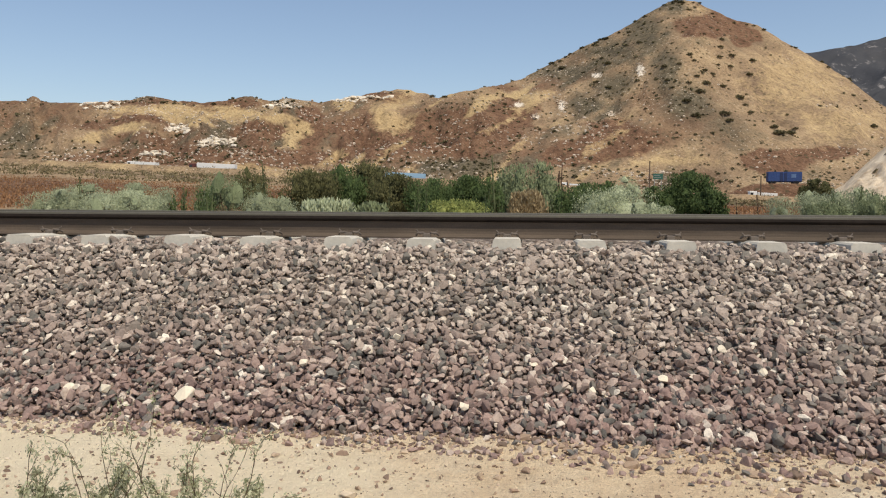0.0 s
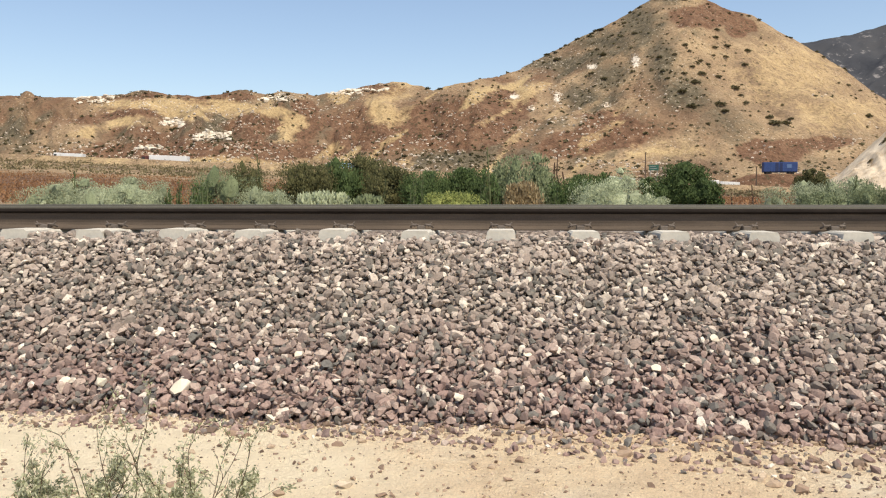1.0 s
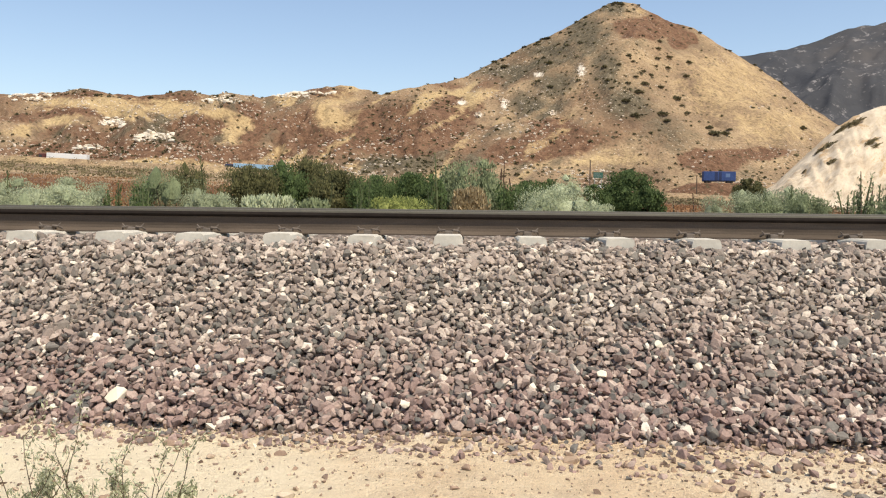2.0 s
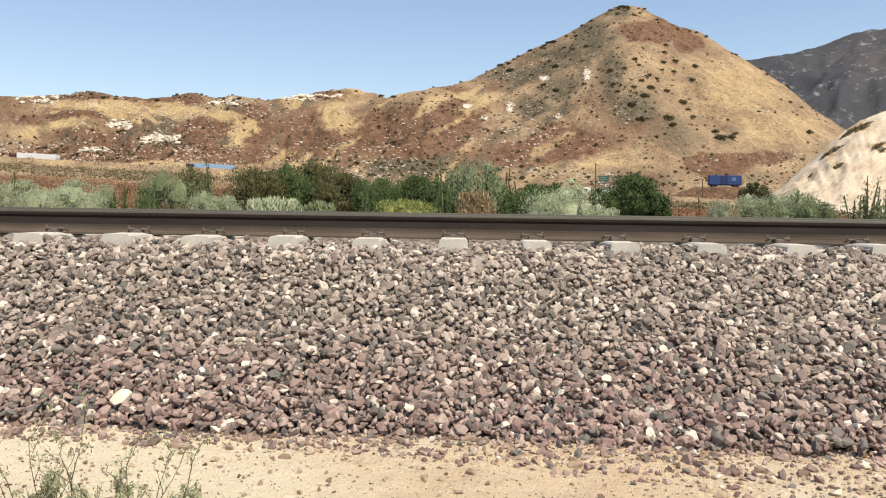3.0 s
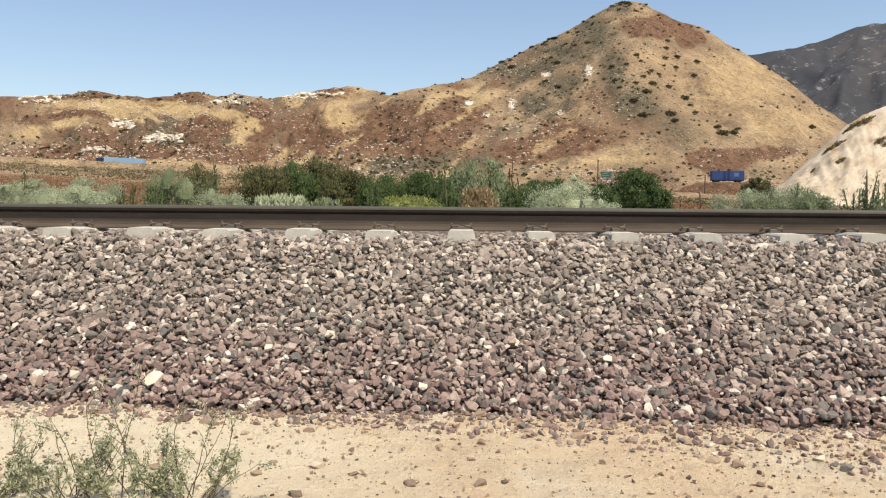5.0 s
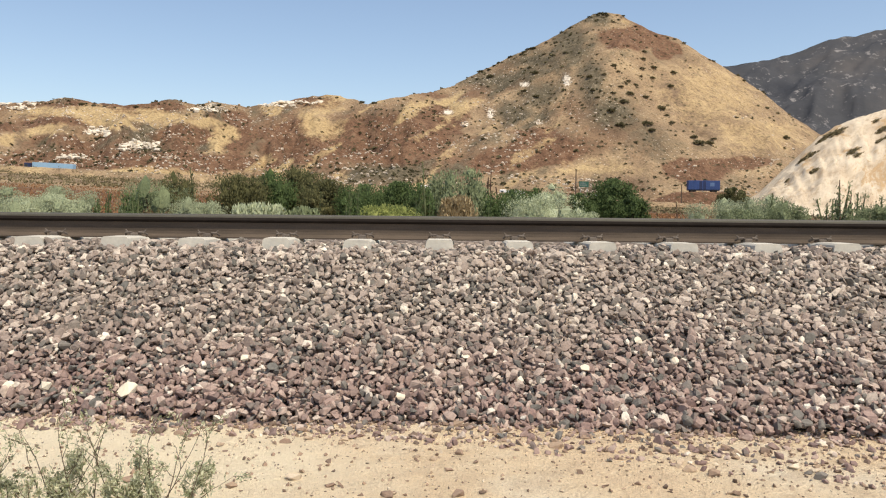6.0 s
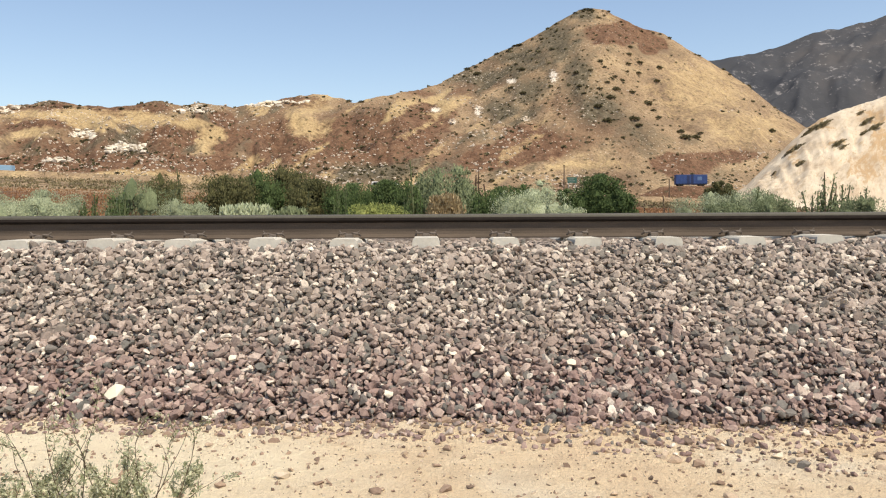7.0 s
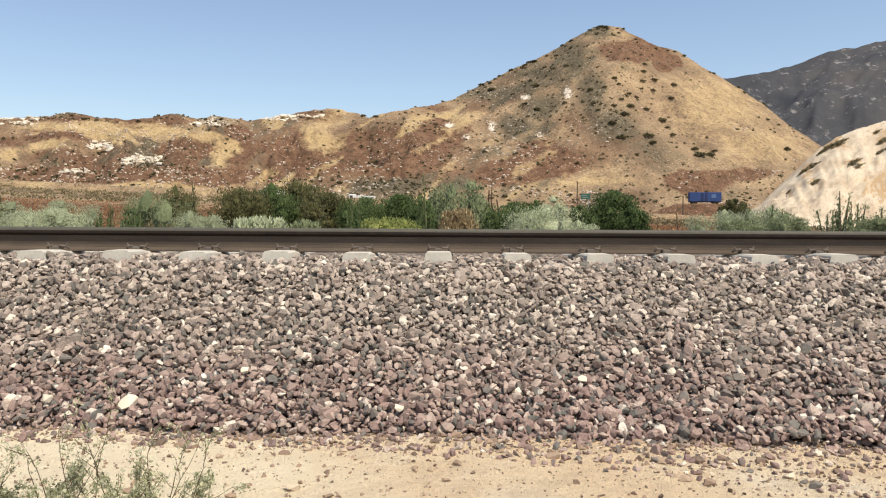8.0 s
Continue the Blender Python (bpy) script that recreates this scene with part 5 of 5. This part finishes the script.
# ---------------------------------------------------------------- the saltbush beside the track
def saltbush(x, y, height, spread, seed, upright, low, label):
    """A leafy mound of short stems with a few thin upright twigs over it."""
    rng = np.random.default_rng(seed)
    thing = tagged(new("saltbush"), label, "bush", "bushes on the sand")
    thing.location = (x, y, -0.01)
    pts, aims, twigs, wood = [], [], [], []

    def grow(base, aim, length, r, depth, leafy):
        p, a = np.array(base), np.array(aim) / np.linalg.norm(aim)
        line = [p]
        for s in range(5):
            b = a + rng.normal(0, 0.15, 3) + np.array([0, 0, 0.06])
            b /= np.linalg.norm(b)
            q = p + b * length / 5
            n = int(leafy * (1 + s * 0.3)) + (rng.uniform() < 0.6)
            k = rng.uniform(0, 1, n)[:, None]
            pts.append(p + (q - p) * k + rng.normal(0, 0.009, (n, 3)))
            aims.append(rng.normal(size=(n, 3)) * 0.8 + b)
            if depth < 2 and s > 0 and rng.uniform() < (0.75 if depth == 0 else 0.5):
                side = rng.normal(size=3)
                side[2] = abs(side[2]) * 0.5 + 0.1
                twigs.append((q, b * 0.8 + side * 0.6, length * rng.uniform(0.2, 0.42), r * 0.6, depth + 1, leafy))
            p, a = q, b
            line.append(p)
        wood.append((line, r))

    for i in range(upright):
        t = rng.uniform(0, 2 * np.pi)
        aim = (math.cos(t) * 0.35, math.sin(t) * 0.25, 1.0)
        b = rng.uniform(-0.6, 0.6) * spread
        grow((b, rng.normal(0, 0.03), 0.02), (aim[0] + b * 0.8, aim[1], 1.0), height * rng.uniform(0.75, 1.08), 0.0024, 0, 0.8)
    for i in range(low):
        t = rng.uniform(0, 2 * np.pi)
        aim = (math.cos(t), math.sin(t) * 0.7, rng.uniform(0.35, 1.3))
        grow((math.cos(t) * 0.25 * spread, math.sin(t) * 0.06, 0), aim, spread * rng.uniform(0.45, 1.0), 0.0024, 0, 1.7)
    main = len(wood)
    while twigs:
        grow(*twigs.pop())
    for line, r in wood[:main]:
        bm = bmesh.new()
        add_path(bm, line, r, r * 0.35, 5)
        part("stem", bm, M_TWIG, thing)
    rest = bmesh.new()
    for line, r in wood[main:]:
        add_path(rest, line, r, r * 0.4, 4)
    tagged(part("branchwork", rest, M_TWIG, thing), kind="stuff")
    p, a = np.concatenate(pts), np.concatenate(aims)
    p[:, 2] = np.maximum(p[:, 2], 0.006)
    part_mesh("foliage", leaf_mesh("foliage", p, a, 0.019, 0.0068, M_NEARLEAF, rng), thing)


saltbush(-1.02, 2.86, 0.37, 0.24, 11, 4, 14, "spindly grey-green saltbush on the sand beside the ballast")
saltbush(-1.22, 2.88, 0.36, 0.23, 14, 3, 11, "spindly grey-green saltbush on the sand beside the ballast")
saltbush(-1.50, 2.86, 0.33, 0.23, 12, 3, 12, "low leafy grey-green saltbush on the sand")
saltbush(-1.74, 2.86, 0.28, 0.20, 13, 2, 9, "low leafy grey-green saltbush on the sand")


saltbush(-0.70, 2.60, 0.08, 0.09, 15, 2, 6, "small grey-green weed tuft on the sand")


# ---------------------------------------------------------------- loose stones, last
def crushed_stone(seed, points=13):
    """A sharp-edged flat chip of crushed rock about one unit in radius, its short axis along z."""
    rng = np.random.default_rng(seed)
    p = rng.normal(size=(points, 3))
    p /= np.linalg.norm(p, axis=1, keepdims=True)
    p *= rng.uniform(0.86, 1.08, (points, 1)) * np.array([1.22, rng.uniform(0.78, 1.0), rng.uniform(0.5, 0.72)])
    bm = bmesh.new()
    for q in p:
        bm.verts.new(q)
    made = bmesh.ops.convex_hull(bm, input=bm.verts)
    bmesh.ops.delete(bm, geom=list({g for g in made["geom_interior"] if isinstance(g, bmesh.types.BMVert)}), context="VERTS")
    bmesh.ops.triangulate(bm, faces=bm.faces)
    bmesh.ops.recalc_face_normals(bm, faces=bm.faces)
    bm.verts.index_update()
    v = np.array([q.co[:] for q in bm.verts])
    f = np.array([[q.index for q in face.verts] for face in bm.faces])
    bm.free()
    return v, f


STONE_SHAPES = [crushed_stone(400 + s, 12 + s % 5) for s in range(40)]
GRAVEL_SHAPES = [crushed_stone(500 + s, 10) for s in range(12)]
SLOPE = math.atan2(TOP_Z, TOP_Y - TOE_Y)


def stone_turn(rng, n, slope=0.0, wobble=0.65):
    """Turns of stones that lie flat on a slope, more or less."""
    spin = rng.uniform(-np.pi, np.pi, n)
    tip = rng.normal(0, wobble, (n, 2))
    q = np.stack([np.cos(spin / 2), tip[:, 0] / 2, tip[:, 1] / 2, np.sin(spin / 2)], 1)
    ch, sh = np.cos(np.asarray(slope) / 2) * np.ones(n), np.sin(np.asarray(slope) / 2) * np.ones(n)
    q = np.stack([ch * q[:, 0] - sh * q[:, 1], ch * q[:, 1] + sh * q[:, 0], ch * q[:, 2] - sh * q[:, 3], ch * q[:, 3] + sh * q[:, 2]], 1)
    q /= np.linalg.norm(q, axis=1, keepdims=True)
    w, x, y, z = q.T
    return np.stack([np.stack([1 - 2 * (y * y + z * z), 2 * (x * y - z * w), 2 * (x * z + y * w)], -1),
                     np.stack([2 * (x * y + z * w), 1 - 2 * (x * x + z * z), 2 * (y * z - x * w)], -1),
                     np.stack([2 * (x * z - y * w), 2 * (y * z + x * w), 1 - 2 * (x * x + y * y)], -1)], 1)


def joined_stones(name, places, radii, slope, seed, material, shapes=STONE_SHAPES):
    rng = np.random.default_rng(seed)
    n = len(places)
    turns = stone_turn(rng, n, slope)
    kind = rng.integers(0, len(shapes), n)
    verts, faces, at = [], [], 0
    for k in range(len(shapes)):
        idx = np.nonzero(kind == k)[0]
        v, f = shapes[k]
        vv = np.einsum("nij,pj->npi", turns[idx], v) * radii[idx][:, None, None]
        vv += places[idx][:, None, :]
        verts.append(vv.reshape(-1, 3))
        faces.append((f[None] + (np.arange(len(idx)) * len(v))[:, None, None]).reshape(-1, 3) + at)
        at += len(idx) * len(v)
    return mesh_from(name, np.concatenate(verts), np.concatenate(faces), material)


def ballast_surface(x, y):
    toe = toe_line(x)
    k = np.clip((y - toe) / (TOP_Y - toe), 0, 1)
    return k * TOP_Z + 0.034 * np.clip((y - TIE_END + 0.04) / 0.09, 0, 1) - 0.018 * np.clip((y - 5.45) / 0.2, 0, 1) - 0.045 * np.clip((y - 6.08) / 0.12, 0, 1)


def ballast_stones():
    rng = np.random.default_rng(21)
    step = 0.0270
    xs, ys = np.meshgrid(np.arange(-4.5, 4.0, step), np.arange(3.8, 6.34, step))
    x, y = xs.ravel() + rng.uniform(-0.5, 0.5, xs.size) * step, ys.ravel() + rng.uniform(-0.5, 0.5, xs.size) * step
    toe = toe_line(x)
    x, y = x[y > toe], y[y > toe]
    tie = np.abs(((x + 0.634 + 0.30225) % 0.6045) - 0.30225)
    keep = ~((tie < 0.104) & (y > TIE_END - 0.01)) & ~((y > RAIL_Y - 0.13))
    x, y = x[keep], y[keep]
    z = ballast_surface(x, y)
    r = np.clip(rng.lognormal(math.log(0.0225), 0.30, len(x)), 0.012, 0.044)
    z = z + rng.uniform(-0.024, 0.022, len(x)) + 0.012 * fbm(x * 5, y * 5, 2, 201)
    stray = 2600
    sx = rng.uniform(-4.3, 3.9, stray)
    sy = toe_line(sx) + 0.05 - rng.uniform(0, 1, stray) ** 2.6 * (0.30 + 0.55 * smooth(-0.8, 2.2, sx))
    sr = np.clip(rng.lognormal(math.log(0.0135), 0.42, stray), 0.006, 0.036)
    slope = np.concatenate([np.where(y < TOP_Y, SLOPE, 0.0), np.zeros(stray)])
    x, y, r = np.concatenate([x, sx]), np.concatenate([y, sy]), np.concatenate([r, sr])
    z = np.concatenate([z, sand_z(sx, sy) + sr * 0.25])
    near = np.nonzero((x > -0.9) & (x < 0.9) & (y < 4.42))[0]
    chosen = near[rng.permutation(len(near))[:290]]
    rest = np.setdiff1d(np.arange(len(x)), chosen)
    p = np.stack([x, y, z], 1)
    high = rest[y[rest] > 5.5]
    rest = rest[y[rest] <= 5.5]
    tagged(new("upper_ballast", joined_stones("upper_ballast", p[high], r[high] * 1.08, slope[high], 23, M_BALLAST)), "loose crushed ballast stones along the tie ends", "ballast", kind="stuff")
    tagged(new("loose_ballast", joined_stones("loose_ballast", p[rest], r[rest], slope[rest], 22, M_BALLAST)), "loose crushed mauve, grey and reddish ballast stones", "ballast", kind="stuff")
    bx, by = np.meshgrid(np.arange(-4.5, 4.0, 0.034), np.arange(3.9, 6.3, 0.034))
    bx, by = bx.ravel() + rng.uniform(-0.02, 0.02, bx.size), by.ravel() + rng.uniform(-0.02, 0.02, bx.size)
    inside = by > toe_line(bx) + 0.05
    bx, by = bx[inside], by[inside]
    under = np.stack([bx, by, ballast_surface(bx, by) - 0.036], 1)
    under[:, 2] -= 0.02 * (by > TIE_END - 0.04)
    tagged(new("buried_ballast", joined_stones("buried_ballast", under, rng.uniform(0.024, 0.036, len(bx)), SLOPE, 24, M_BALLAST, GRAVEL_SHAPES)), "lower layer of crushed ballast stones", "ballast", kind="stuff")
    shared = [mesh_from("ballast_stone", v, f, M_BALLAST) for v, f in STONE_SHAPES]
    bed = bpy.data.objects["ballast_bed"]
    for i in chosen:
        ob = new("ballast_stone", shared[rng.integers(len(shared))])
        ob.parent = bed
        turn = Matrix(stone_turn(rng, 1, float(slope[i]))[0].tolist()).to_4x4()
        ob.matrix_basis = Matrix.Translation(p[i]) @ turn @ Matrix.Scale(r[i], 4)


def single_stones():
    """The few pale stones that stand out from the ballast, and pebbles that can be picked out on the sand."""
    rng = np.random.default_rng(31)
    pale = [(-1.745, 4.385, 0.054), (-2.22, 4.44, 0.036), (-2.43, 4.45, 0.03), (1.156, 4.724, 0.03), (-0.663, 4.824, 0.028), (0.42, 4.42, 0.03), (0.80, 4.50, 0.03), (-0.24, 4.33, 0.028), (0.13, 4.62, 0.027), (-1.15, 4.62, 0.027), (1.32, 4.55, 0.026), (1.6, 4.95, 0.027)]
    for i, (x, y, r) in enumerate(pale):
        v, f = STONE_SHAPES[(i * 5 + 3) % len(STONE_SHAPES)]
        ob = new("pale_stone", mesh_from("pale_stone", v, f, M_PALESTONE))
        z = float(ballast_surface(np.array([x]), np.array([y]))[0]) + 0.6 * r
        ob.matrix_basis = Matrix.Translation((x, y - 0.02, z)) @ Euler((SLOPE + rng.uniform(0.1, 0.6), rng.uniform(-0.25, 0.25), rng.uniform(-0.6, 0.6))).to_matrix().to_4x4() @ Matrix.Diagonal((r * 0.95, r * 1.05, r * 1.1, 1))
        tagged(ob, "cream white stone lying on the ballast slope", "stone", "pale stones on the ballast")
    n = 6400
    x, k = -4 + 7.8 * rng.uniform(0, 1, n) ** 0.8, rng.uniform(0, 1, n) ** 1.5
    y = toe_line(x) + 0.03 - k * 2.0
    r = np.clip(rng.lognormal(math.log(0.0058), 0.62, n), 0.0028, 0.034)
    p = np.stack([x, y, sand_z(x, y) + r * 0.25], 1)
    near_toe = rng.integers(0, n, 600)
    r[near_toe] = rng.uniform(0.006, 0.022, 600)
    p[near_toe, 1] = toe_line(x[near_toe]) + 0.04 - rng.uniform(0, 1, 600) ** 1.8 * (0.30 + 0.25 * smooth(-1, 2.5, x[near_toe]))
    r[near_toe[:80]] = rng.uniform(0.016, 0.031, 80)
    p[:, 2] = sand_z(p[:, 0], p[:, 1]) + r * 0.25
    big = np.argsort(-r)[:180]
    small = np.setdiff1d(np.arange(n), big)
    shared = [mesh_from("pebble", v, f, M_PEBBLE) for v, f in STONE_SHAPES[:10]]
    for i in big:
        ob = new("pebble", shared[rng.integers(10)])
        ob.matrix_basis = Matrix.Translation(p[i]) @ Euler((0, 0, rng.uniform(0, 6.28))).to_matrix().to_4x4() @ Matrix.Diagonal((r[i] * 1.1, r[i], r[i] * 0.95, 1))
        tagged(ob, "reddish brown pebble lying on the sand", "pebble", "pebbles on the sand")
    tagged(new("fine_gravel", joined_stones("fine_gravel", p[small], r[small], 0.0, 33, M_PEBBLE, GRAVEL_SHAPES)), "fine gravel scattered over the sand", "gravel", kind="stuff")


M_PALESTONE = plain("cream_stone", (0.74, 0.66, 0.52), 0.9, 0, 0.2, 0.1, 60, 0.004)
ballast_stones()
single_stones()


# ---------------------------------------------------------------- what moves
def on_road(u, lane):
    y = ROAD_Y + lane
    return pose(u * y, y, road_z(u), 0, math.degrees(math.atan(0.0455)), 0)


def motions():
    for thing, lane, rows in (
        (white_truck, -3.0, [(0, -0.381), (1.5, -0.465), (2.8, -0.528), (3.5, -0.560), (4.5, -0.608), (8, -0.775)]),
        (box_truck, 2.0, [(0, -0.475), (0.5, -0.523), (1.0, -0.568), (8, -1.2)]),
        (blue_truck, -3.0, [(0, -0.135), (2.8, -0.300), (3.5, -0.340), (4.5, -0.400), (6.5, -0.517), (8, -0.605)]),
        (white_van, 4.0, [(0, 0.082), (0.5, 0.118), (1.5, 0.170), (2.4, 0.208), (8, 0.213)]),
        (following_truck, -3.0, [(0, 0.31), (1.5, 0.25), (2.8, 0.188), (4.7, 0.059), (7.2, -0.059), (8, -0.097)]),
        (late_truck, -3.0, [(0, 0.62), (4.0, 0.315), (4.5, 0.271), (8, -0.21)]),
    ):
        walk(thing, [(t, on_road(u, lane)) for t, u in rows])


motions()
